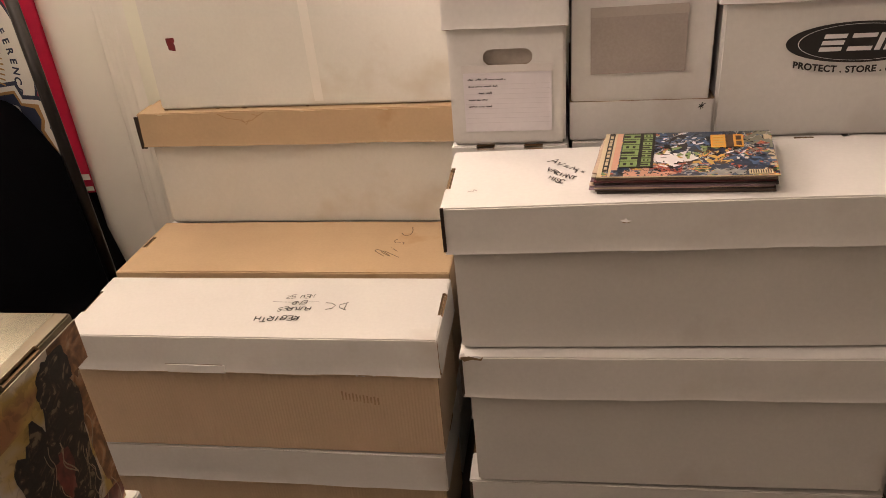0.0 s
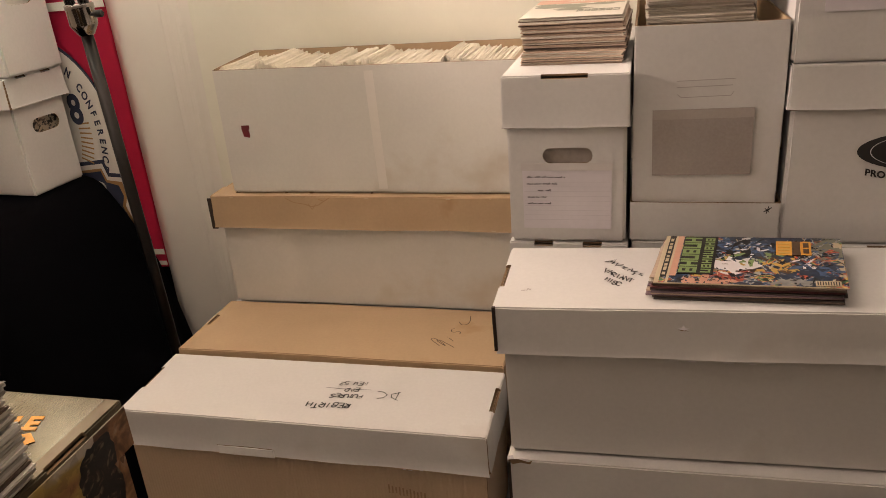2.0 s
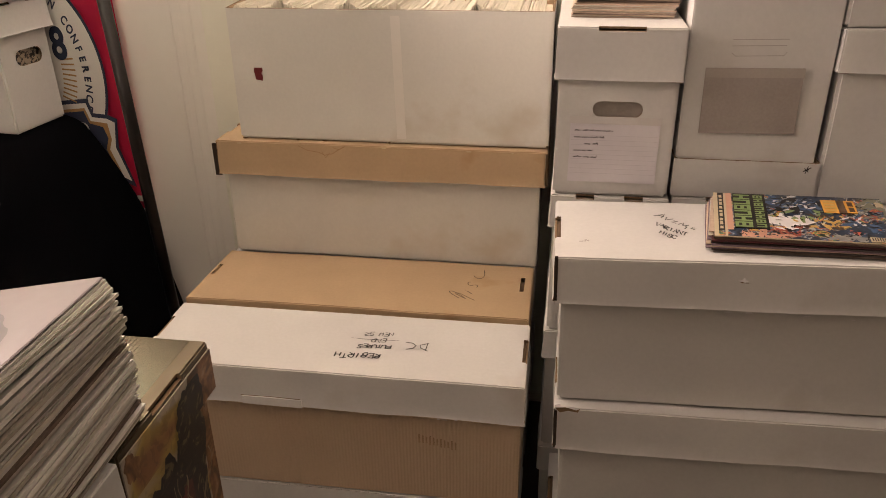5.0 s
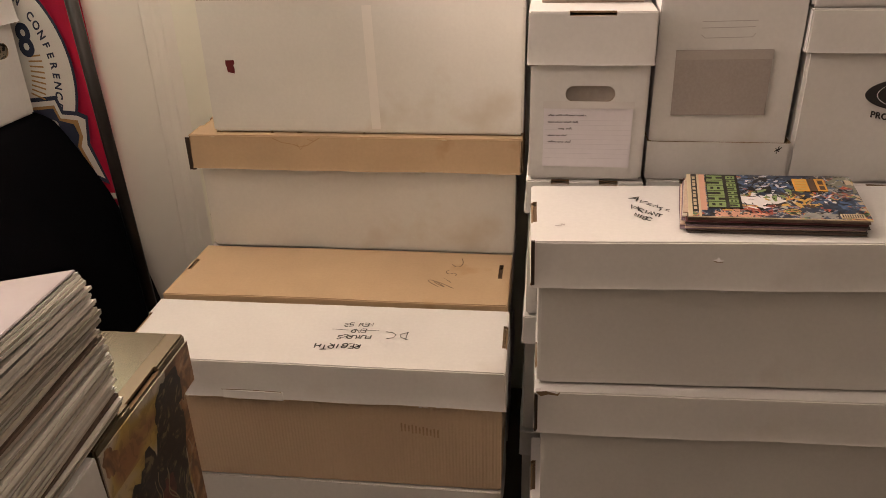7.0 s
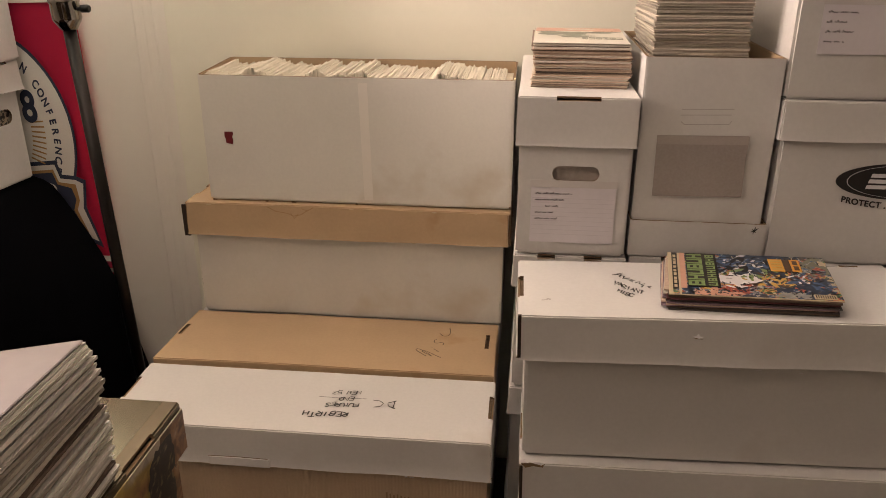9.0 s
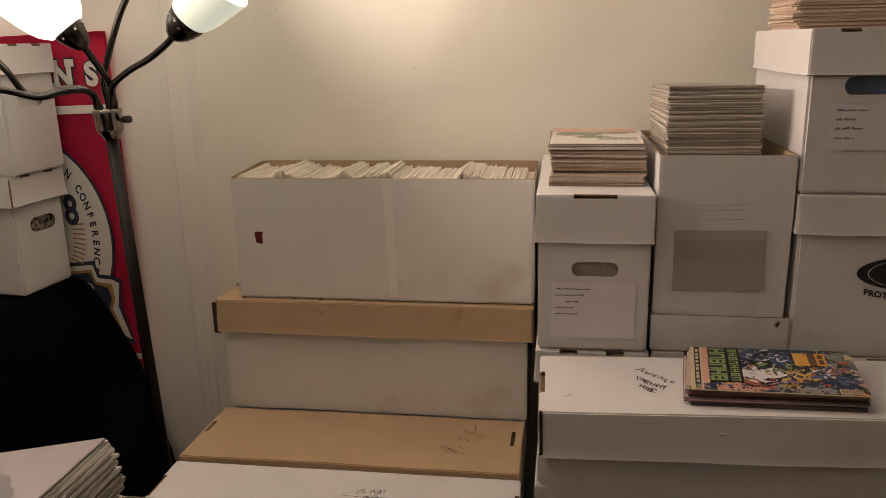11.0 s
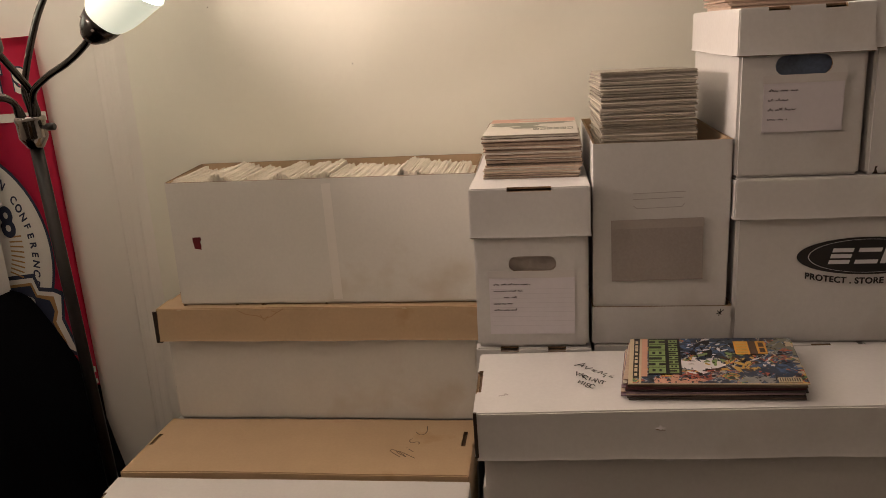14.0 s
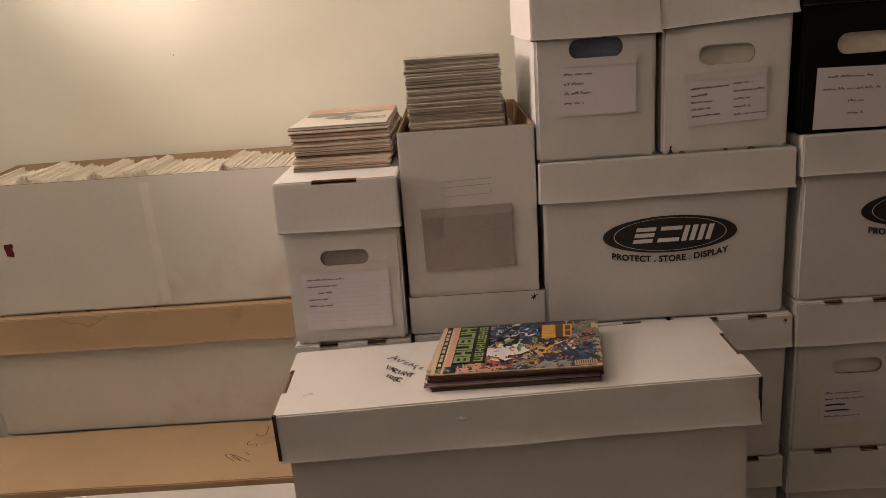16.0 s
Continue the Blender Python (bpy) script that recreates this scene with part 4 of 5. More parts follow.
c = card(box_r, 0.842, 0.970, 1.190, 1.265, ((0, 0.060), (0, 0.028), (0, 0.034), (0, 0.03), (0, 0.045)), 40, size=0.007, roll=3.0)
for k in range(5):
    part("writing", scrawl((0.03, 0.048, 0.026, 0.026, 0.05)[k], 0.007, 0.0010, 90 + k), CARD_INK, c, at=pose(0.012, 0.022 - k * 0.0125, 0.0012))

for q, (dx, w) in enumerate(((0.018, 0.012), (0.090, 0.010), (0.128, 0.018))):
    part("frayed_edge", poly_bm([(0, -0.001), (w * 0.3, 0.003), (w * 0.7, 0.0022), (w, -0.001)], 0.0008), EDGE, box_r, "brown frayed board at the lower edge", at=on_front(box_r, 0.812 + dx, 1.1455, 0.0028))

part("torn_corner", poly_bm([(0.0, 0.0), (0.003, 0.004), (0.004, 0.012), (0.008, 0.013), (0.006, 0.008), (0.009, 0.001), (0.014, 0.0)], 0.0008), DARK_BOARD, box_r, "dark torn corner at the foot", at=on_front(box_r, 0.812, 1.1450, 0.0030))

# right-hand column
short("white short comic box at the foot of the end column", 1.040, 1.248, 1.748, 0.0, 0.286, group="end column", fill=PAGE_WHITE)
short("white short comic box low in the end column", 1.040, 1.248, 1.748, 0.2868, 0.288, group="end column", fill=PAGE_WHITE)
box_p = short("white short comic box with a card of struck-out lines", 1.036, 1.246, 1.745, 0.5760, 0.294, group="end column", fill=WHITE_OLD, lid_h=0.08, holes=(("f", 0.010, 0.168, 0.044, 0.0145),))
c = card(box_p, 1.090, 1.215, 0.630, 0.708, ((0, 0.062), (0, 0.07), (0, 0.0), (0, 0.0), (0, 0.062)), 60, size=0.0075, roll=1.0, sleeve=False)
for k in (2, 3):
    part("struck_line", stroke_bm([[(0, 0), (0.02, 0.001), (0.036 + 0.008 * (k - 2), 0.0)]], 0.003), INK, c, at=pose(-0.054, 0.024 - k * 0.0118, 0.0014))
printed("white printed box with a black oval emblem in the end column", 1.030, 1.453, 1.748, 0.8705)
box_k = short("black short comic box with a white paper card", 1.018, 1.226, 1.750, 1.1615, 0.286, body_mat=BLACK_BOARD, lid_mat=BLACK_BOARD, fill=PAGE_CREAM, group="end column", holes=(("f", 0.000, 0.141, 0.046, 0.0165),))
card(box_k, 1.046, 1.180, 1.168, 1.266, ((0.01, 0.075), (0.004, 0.09), (0.045, 0.03), (0.045, 0.025)), 80, size=0.009, roll=-1.0, sleeve=False)
short("white short comic box beside the end column", 1.256, 1.466, 1.748, 0.0, 0.286, group="end column", fill=PAGE_WHITE)
short("white short comic box beside the end column", 1.256, 1.466, 1.748, 0.2868, 0.288, group="end column", fill=PAGE_WHITE)
short("white short comic box beside the end column", 1.254, 1.464, 1.747, 0.5760, 0.294, group="end column", fill=PAGE_WHITE)


# ---- stacks of comics ----
def comic_mesh(w, d, t, seed, skew=0.0):
    """One thin comic: a slab with slightly waving faces and worn corners."""
    bm = bmesh.new()
    rnd = random.Random(seed)
    slab(bm, -w / 2, w / 2, -d / 2, d / 2, 0, t)
    bmesh.ops.subdivide_edges(bm, edges=[e for e in bm.edges if e.calc_length() > 0.05], cuts=3, use_grid_fill=True)
    for v in bm.verts:
        v.co.z += noise.noise(v.co * 9 + Vector((seed, 0, 0))) * t * 0.35
        v.co.x += rnd.uniform(-0.0006, 0.0006) + skew * v.co.y
        v.co.y += rnd.uniform(-0.0006, 0.0006)
    return bm


def bag_flap(seed):
    """A loose corner of a plastic bag, sticking out along x."""
    rnd = random.Random(seed)
    flap = bmesh.new()
    w = rnd.uniform(0.001, 0.006)
    flap.faces.new([flap.verts.new(p) for p in ((-0.010, -0.004, 0), (w, 0.002, rnd.uniform(-0.002, 0.003)), (-0.012, rnd.uniform(0.004, 0.010), 0.0))])
    bmesh.ops.solidify(flap, geom=flap.faces[:], thickness=0.0003)
    return flap


def comic_stack(name, label, x, y, z, turn, count, w, d, t, mat, slip=0.006, twist=1.5, lean=(0.0, 0.0), seed=0, category="comic stack", sag=0.0, tilt=0.0, hinge=1, bulge=0.0, skew=0.0, full=0.99):
    """Comics lying one on another, each a part of the stack; w runs along x. sag and tilt: how far the top one leans to the left and to the back;
    hinge: the end (1 back, -1 front) that keeps its height; bulge: how far the middle of the stack swells to the right."""
    rnd = random.Random(seed)
    ob = thing(name, pose(x, y, z, 0, 0, turn), label, category)
    kinds = []
    for k in range(8):
        m = mat[k % len(mat)] if isinstance(mat, tuple) else mat
        kinds.append(part("comic", comic_mesh(w, d, t * full * (0.82 + 0.06 * (k % 4) if full < 0.95 else 1.0), seed + k, skew), m, ob))
    meshes = [o.data for o in kinds]
    height = 0.0
    for k in range(count):
        o = kinds[k] if k < 8 else new("comic", meshes[rnd.randrange(8)])
        o.parent = ob
        q = k / count
        a, b = sag * q, tilt * q
        rise = height - w / 2 * math.sin(radians(a)) + hinge * d / 2 * math.sin(radians(b))
        swell = bulge * (math.sin(math.pi * min(1.0, q * 1.1)) + 0.25 * math.sin(q * 17 + seed))
        o.matrix_basis = pose(rnd.uniform(-slip, slip) + lean[0] * q + swell, rnd.uniform(-slip, slip) + lean[1] * q, rise, -b, -a, 0) @ pose(0, 0, 0, 0, 0, rnd.uniform(-twist, twist) + (180 if rnd.random() < 0.5 and not skew else 0))
        height += t
    return ob, height


# on the long boxes: comics with a bright battle cover
comics_f, top = comic_stack("comic_stack", "small stack of old comics with a colourful battle cover", 0.540, 1.606, 0.8615, -2.4, 11, 0.251, 0.172, 0.0023, (PAGE_DARK, PAGE_BROWN, PAGE_DARK, PAGE_TAN, PAGE_DARK, VIOLET_EDGE, PAGE_DARK, PAGE_RED), 0.0036, 1.2, seed=11, skew=0.09)
for k in range(5):  # the left ends of lower comics, pulled out a little
    part("comic", comic_mesh(0.254, 0.166 - 0.006 * k, 0.0019, 70 + k, 0.11), (VIOLET_EDGE, PAGE_TAN, VIOLET_EDGE, PAGE_PALE, PAGE_TAN)[k], comics_f, at=pose(-0.0085 + 0.0016 * k, 0.001, 0.0050 + 0.0046 * k, 0, 0, 0.8 - 0.5 * k))
comics_f.matrix_basis = comics_f.matrix_basis @ pose(0, 0, 0, 0, -1.1, 0)
cover = part("cover", box_bm(-0.127, 0.127, -0.087, 0.087, 0, 0.0012), COVER_ART, comics_f, "bright printed cover", at=pose(0.002, 0, top + 0.0002))
for x0, x1, y0, y1, mat, nm in ((-0.127, -0.1205, -0.085, 0.086, CREAM, "masthead_strip"), (-0.1205, -0.1115, -0.066, 0.086, INK, "masthead_strip"), (-0.1115, -0.108, -0.085, 0.086, CREAM, "masthead_strip"), (-0.108, -0.099, -0.062, 0.086, PINK, "spine_strip"),
                                (0.036, 0.058, 0.018, 0.070, ORANGE, "blurb_box"), (0.0585, 0.0695, 0.018, 0.070, BROWN_PRINT, "blurb_panel"), (0.070, 0.0845, 0.020, 0.070, ORANGE, "blurb_box"), (0.086, 0.118, -0.083, -0.068, CREAM, "barcode")):
    part(nm, box_bm(x0, x1, y0, y1, 0.0012, 0.0025 if x0 > 0 else 0.0015), mat, cover)
def splashes(bm, index, count, seed, size, spread, lift):
    """Adds many small jagged patches of one print colour; spread (x0, x1, y0, y1) is the stretch that they cover."""
    rnd = random.Random(seed)
    for q in range(count):
        cx, cy = rnd.uniform(spread[0], spread[1]), rnd.uniform(spread[2], spread[3])
        rx, ry, a0 = size * rnd.uniform(0.5, 1.5), size * rnd.uniform(0.15, 0.6), rnd.uniform(0, 6)
        ring = []
        for k in range(11):
            a = 2 * math.pi * k / 11
            w = 1 + rnd.uniform(-0.5, 0.5)
            u, v = rx * w * math.cos(a), ry * w * math.sin(a)
            px, py = cx + u * math.cos(a0) - v * math.sin(a0), cy + u * math.sin(a0) + v * math.cos(a0)
            ring.append(bm.verts.new((min(max(px, -0.098), 0.126), min(max(py, -0.0855), 0.0855), lift + q * 0.0000015)))
        bm.faces.new(ring).material_index = index


ART = (-0.046, 0.124, -0.084, 0.084)
COLOURS = [PAPER, NAVY_PRINT, INK, GREY_PRINT, BLUE_PRINT, RED_PRINT, PINK, YELLOW, GREEN, CREAM, BROWN_PRINT, SAGE]
GROUNDS = ((0, 9, 0.020, (-0.048, 0.004, -0.050, 0.0)), (0, 5, 0.010, (-0.04, 0.03, 0.050, 0.084)), (1, 12, 0.020, (-0.03, 0.05, 0.012, 0.08)), (1, 14, 0.018, (0.03, 0.11, -0.062, -0.010)), (11, 10, 0.016, (0.088, 0.126, 0.0, 0.084)),
           (9, 9, 0.011, (0.117, 0.130, -0.05, 0.08)), (3, 7, 0.013, (0.035, 0.085, -0.086, -0.066)), (6, 12, 0.012, (-0.096, -0.020, -0.086, -0.062)))
FIGURES = ((4, 18, 0.011, (-0.044, 0.030, 0.018, 0.074)), (2, 20, 0.009, (-0.046, 0.040, 0.010, 0.080)), (0, 12, 0.006, (-0.04, 0.035, 0.0, 0.07)), (8, 8, 0.009, (-0.015, 0.04, -0.012, 0.022)), (7, 14, 0.0075, (-0.010, 0.068, -0.040, 0.010)),
           (10, 12, 0.007, (0.0, 0.07, -0.045, 0.01)), (5, 12, 0.008, (-0.045, 0.0, -0.080, -0.045)), (4, 10, 0.009, (0.055, 0.120, -0.058, -0.005)), (5, 6, 0.006, (0.07, 0.115, -0.01, 0.015)), (0, 7, 0.005, (0.05, 0.09, -0.03, 0.0)))
FINE = ((2, 60, 0.0045, ART), (9, 22, 0.0035, ART), (2, 50, 0.0030, ART), (3, 18, 0.0035, ART), (2, 16, 0.0030, (-0.096, -0.02, -0.086, -0.064)), (4, 14, 0.0040, (0.02, 0.12, -0.06, 0.05)))
bm = bmesh.new()
for k, (index, count, size, area) in enumerate(GROUNDS + FIGURES + FINE):
    splashes(bm, index, count, 500 + k, size, area, 0.00145 + k * 0.00004)
tagged(part("print_layer", bm, COLOURS, cover, "busy dark printed battle scene"), kind="stuff")
part("title_ground", box_bm(-0.0975, -0.048, -0.056, 0.083, 0.0016, 0.0027), INK, cover, "black title panel")
rnd = random.Random(8)
for k in range(9):
    part("masthead_bar", box_bm(-0.1185, -0.1140, -0.060 + k * 0.0155, -0.060 + k * 0.0155 + rnd.uniform(0.008, 0.0125), 0.0015, 0.0018), CREAM, cover)


def block_mark(x0, x1, y0, y1, kind):
    """A chunky title shape of bars with gaps."""
    bm = bmesh.new()
    t = (y1 - y0) * 0.26
    slab(bm, x0, x1, y0, y0 + t, 0, 0.0003)
    slab(bm, x0, x1, y1 - t, y1, 0, 0.0003)
    if kind != 1:
        slab(bm, x1 - (x1 - x0) * 0.22, x1, y0 + t, y1 - t, 0, 0.0003)
    if kind != 0:
        xm = (x0 + x1) / 2
        slab(bm, xm - (x1 - x0) * 0.11, xm + (x1 - x0) * 0.11, y0 + t, y1 - t, 0, 0.0003)
    if kind == 2:
        slab(bm, x0, x0 + (x1 - x0) * 0.2, y0 + t, y1 - t, 0, 0.0003)
    return bm


for k in range(6):
    part("title_mark", block_mark(-0.0965, -0.0715, -0.053 + k * 0.0222, -0.0335 + k * 0.0222, (2, 1, 0, 2, 0, 1)[k]), GREEN, cover, "green title shape", at=pose(0, 0, 0.0028))
for k in range(8):
    part("title_mark", block_mark(-0.0660, -0.0520, -0.052 + k * 0.0165, -0.0395 + k * 0.0165, (0, 2, 1, 1, 0, 2, 1, 2)[k]), GREEN, cover, at=pose(0, 0, 0.0028))
part("edge_band", box_bm(-0.127, 0.127, -0.0875, -0.0858, 0.0002, 0.0016), CREAM, cover, "yellowed cover edge")
for k in range(4):
    part("blurb_line", box_bm(0.039, 0.055, 0.023 + k * 0.0115, 0.030 + k * 0.0115, 0.0025, 0.0027), YELLOW, cover)
for y0, y1 in ((0.025, 0.042), (0.047, 0.064)):
    part("blurb_line", box_bm(0.0735, 0.0815, y0, y1, 0.0025, 0.0027), BROWN_PRINT, cover)
for k in range(9):
    part("bar", box_bm(0.088 + k * 0.0033, 0.0894 + k * 0.0033, -0.081, -0.070, 0.0025, 0.0027), INK, cover)
for o in (cover, *cover.children_recursive):  # the stack has slid over a little
    for v in o.data.vertices:
        v.co.x += 0.09 * (v.co.y + o.matrix_basis.translation.y * (o is not cover))

# on the lidded short box
comics_g, top = comic_stack("comic_stack", "stack of comics with tan page edges on a box lid", 0.266, 1.950, 1.1430, -1.2, 42, 0.170, 0.245, 0.00184, (PAGE_TAN, PAGE_PALE, PAGE_TAN, PAGE_BROWN, PAGE_TAN, PAGE_PALE, PAGE_TAN, PAGE_PALE), 0.0026, 0.8, seed=21, bulge=0.005)
cover = part("cover", box_bm(-0.084, 0.084, -0.122, 0.122, 0, 0.001), COVER_PALE, comics_g, "pale drawn cover", at=pose(0, 0, top + 0.0002))
part("masthead", box_bm(-0.083, 0.083, 0.066, 0.121, 0.001, 0.0013), PINK, cover, "salmon printed masthead")
for k in range(11):
    a = radians(58 + 6.5 * k)
    part("ray", stroke_bm([[(0.035 * math.cos(a), 0.03 * math.sin(a)), (0.062 * math.cos(a), 0.058 * math.sin(a))]], 0.0032), COVER_PALE, cover, at=pose(0.004, 0.058, 0.0015))
for k, (cx, cy, rx, ry) in enumerate(((-0.030, 0.022, 0.040, 0.030), (-0.052, 0.046, 0.026, 0.016), (0.012, 0.040, 0.044, 0.014), (-0.008, -0.020, 0.030, 0.018), (0.050, 0.050, 0.026, 0.010))):
    part("art_figure", blob(rx, ry, 620 + k, 48, 0.0, 0.4), SAGE, cover, "grey-green drawn shape" if k == 0 else "", at=pose(cx, cy, 0.0012 + 0.00005 * k))
for k in range(6):
    part("title_mark", block_mark(0.004 + k * 0.0125, 0.0145 + k * 0.0125, -0.062, -0.034, (2, 0, 2, 1, 2, 0)[k]), SAGE, cover, "dark title shape" if k == 0 else "", at=pose(0, 0, 0.0012))
for k in range(9):
    rnd = random.Random(640 + k)
    part("bag_flap", bag_flap(640 + k), PAGE_PALE, comics_g, at=pose(0.086, -0.118 + rnd.uniform(0, 0.03), top * rnd.uniform(0.05, 0.95), 0, 0, rnd.uniform(-40, 10)))

# in and on the open magazine box
comics_h, top = comic_stack("comic_stack", "tall stack of bagged comics on an open box", 0.470, 1.957, 1.178, 0.5, 70, 0.161, 0.255, 0.00206, (PAGE_GREY, PAGE_PALE, PAGE_GREY, PAGE_GREY, PAGE_PALE, PAGE_GREY, PAGE_PALE, PAGE_GREY), 0.0024, 0.9, lean=(-0.004, 0.0), seed=31, tilt=2.2, hinge=-1, bulge=-0.002, full=0.94)
for k in range(26):
    rnd = random.Random(660 + k)
    side = -1 if k % 5 < 3 else 1
    part("bag_flap", bag_flap(660 + k), PAGE_PALE, comics_h, at=pose(side * 0.080, -0.120 + rnd.uniform(0, 0.05), top * rnd.uniform(0.04, 0.94), rnd.uniform(-10, 10), 0, (180 if side < 0 else 0) + rnd.uniform(-30, 30)))


comic_stack("comic_stack", "flat stack of comics on the top box", 0.735, 1.985, 1.4135, 1.0, 22, 0.258, 0.172, 0.0027, PAGE_TAN, 0.006, 2.0, seed=37)
bm = bmesh.new()
for k in range(6):
    slab(bm, 0.066 + k * 0.0055, 0.069 + k * 0.0055, -0.05 + 0.004 * k, 0.15, 0.03, 0.385 - 0.004 * (k % 3))
for v in bm.verts:
    v.co.x += (v.co.z - 0.03) * -0.05
part("upright_comic_bundle", bm, PAGE_GREY, box_h, "bagged comics standing beside the stack")


# ---- floor lamp ----
HUB = Vector((-0.712, 1.95, 1.256))
lamp = thing("floor_lamp", pose(HUB.x, HUB.y, 0, 0, -2.2, 0), "brushed metal floor lamp with five bent arms and lit glass shades", "floor lamp")
part("base", lathe([(0.100, 0.0), (0.105, 0.008), (0.098, 0.02), (0.04, 0.03), (0.018, 0.05)], 32), METAL, lamp)
part("pole", lathe([(0.0130, 0.04), (0.0130, HUB.z - 0.03)], 20), POLE_METAL, lamp)
part("hub", lathe([(0.013, HUB.z - 0.038), (0.016, HUB.z - 0.036), (0.027, HUB.z - 0.018), (0.0285, HUB.z - 0.014), (0.0285, HUB.z + 0.016), (0.0300, HUB.z + 0.018), (0.0300, HUB.z + 0.025), (0.0275, HUB.z + 0.028), (0.011, HUB.z + 0.029)], 28), CHROME, lamp)
part("switch_knob", lathe([(0.004, 0.0), (0.004, 0.010), (0.0078, 0.011), (0.0078, 0.026), (0.006, 0.028)], 14), BLACK_PLASTIC, lamp, at=pose(0.026, -0.004, HUB.z + 0.004) @ pose(0, 0, 0, 0, 90, 0))


def smooth_profile(prof, fine=4):
    """The profile with more steps, on smooth curves."""
    out = []
    for i in range(len(prof) - 1):
        p0, p1, p2, p3 = (Vector(prof[max(0, min(len(prof) - 1, i + k))]) for k in (-1, 0, 1, 2))
        for k in range(fine):
            t = k / fine
            out.append(tuple(0.5 * ((2 * p1) + (p2 - p0) * t + (2 * p0 - 5 * p1 + 4 * p2 - p3) * t * t + (3 * p1 - p0 - 3 * p2 + p3) * t ** 3)))
    return out + [prof[-1]]


WARM = (1.0, 0.782, 0.67)
ROSY = (1.0, 0.745, 0.69)


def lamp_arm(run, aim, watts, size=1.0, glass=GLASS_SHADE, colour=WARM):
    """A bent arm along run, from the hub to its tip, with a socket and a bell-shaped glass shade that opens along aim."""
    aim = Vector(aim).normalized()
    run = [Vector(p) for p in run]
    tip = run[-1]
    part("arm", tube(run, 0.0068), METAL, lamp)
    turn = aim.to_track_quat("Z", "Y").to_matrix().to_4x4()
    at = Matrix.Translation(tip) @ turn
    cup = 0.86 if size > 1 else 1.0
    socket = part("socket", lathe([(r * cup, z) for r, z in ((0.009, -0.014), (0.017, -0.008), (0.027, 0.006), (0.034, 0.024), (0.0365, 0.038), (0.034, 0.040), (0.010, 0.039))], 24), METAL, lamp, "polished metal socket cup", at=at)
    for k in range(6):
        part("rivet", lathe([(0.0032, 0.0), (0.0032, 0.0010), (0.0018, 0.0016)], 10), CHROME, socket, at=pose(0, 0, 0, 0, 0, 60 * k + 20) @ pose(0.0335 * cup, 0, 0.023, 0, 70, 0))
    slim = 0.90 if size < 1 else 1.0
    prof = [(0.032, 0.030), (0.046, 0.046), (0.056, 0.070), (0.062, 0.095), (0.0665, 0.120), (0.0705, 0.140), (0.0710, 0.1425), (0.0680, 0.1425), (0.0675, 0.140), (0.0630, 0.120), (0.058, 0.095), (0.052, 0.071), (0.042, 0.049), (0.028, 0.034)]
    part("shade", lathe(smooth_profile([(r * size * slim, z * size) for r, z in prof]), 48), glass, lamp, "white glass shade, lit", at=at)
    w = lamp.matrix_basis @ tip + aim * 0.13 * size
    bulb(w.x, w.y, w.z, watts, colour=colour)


lamp_arm([(0.016, -0.004, 1.272), (0.024, -0.006, 1.290), (0.032, -0.022, 1.319), (0.056, -0.043, 1.339), (0.104, -0.065, 1.361), (0.163, -0.087, 1.382), (0.214, -0.108, 1.407), (0.246, -0.128, 1.425)], (0.78, -0.06, 0.62), LAMP_WATTS * 0.85, 0.94, GLASS_SOFT)
lamp_arm([(0.012, -0.012, 1.272), (0.019, -0.012, 1.291), (0.034, -0.028, 1.333), (0.037, -0.055, 1.362), (0.0355, -0.082, 1.392), (0.0365, -0.110, 1.419)], (-0.50, -0.30, 0.81), LAMP_WATTS * 1.1, 1.12, GLASS_SHADE, ROSY)
lamp_arm([(0.0, 0.012, 1.272), (-0.001, 0.010, 1.300), (-0.002, 0.006, 1.335), (0.013, 0.003, 1.373), (0.035, 0.0, 1.418), (0.064, 0.0, 1.474), (0.095, 0.0, 1.522), (0.128, 0.0, 1.590)], (0.30, -0.1, 0.95), LAMP_WATTS * 1.5)
lamp_arm([(-0.014, 0.004, 1.272), (-0.016, 0.0, 1.290), (-0.015, -0.015, 1.310), (-0.026, -0.030, 1.328), (-0.065, -0.045, 1.331), (-0.107, -0.060, 1.320), (-0.134, -0.075, 1.334), (-0.152, -0.090, 1.377), (-0.200, -0.110, 1.450)], (-0.45, -0.4, 0.8), LAMP_WATTS * 0.35, colour=ROSY)
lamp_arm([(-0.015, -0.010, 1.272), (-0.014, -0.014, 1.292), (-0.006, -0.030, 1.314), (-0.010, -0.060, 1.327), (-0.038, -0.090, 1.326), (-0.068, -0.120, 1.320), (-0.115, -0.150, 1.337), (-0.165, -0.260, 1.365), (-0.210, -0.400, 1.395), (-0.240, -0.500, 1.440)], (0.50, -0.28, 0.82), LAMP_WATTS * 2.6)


# ---- banner on the door ----
banner = thing("banner", pose(-0.8896, 2.258, -0.0167, 0, -1.5, 0) @ Matrix.Diagonal((0.73, 1.0, 1.012, 1.0)), "red cloth banner with a round white emblem, hung by the door", "banner")
bm = bmesh.new()
NX, NZ = 30, 40
grid = [[bm.verts.new((-0.43 + (0.43 - 0.032 * (1 - j / NZ) ** 1.2) * i / NX, 0.0025 * math.sin(i * 0.9) * (1 - j / NZ), 0.20 + (1.450 - 0.20) * j / NZ)) for i in range(NX + 1)] for j in range(NZ + 1)]
for j in range(NZ):
    for i in range(NX):
        zc = (j + 0.5) / NZ * 1.237 + 0.20
        f = bm.faces.new((grid[j][i], grid[j][i + 1], grid[j + 1][i + 1], grid[j + 1][i]))
        f.smooth = True
        f.material_index = 1 if zc < 0.545 else 0
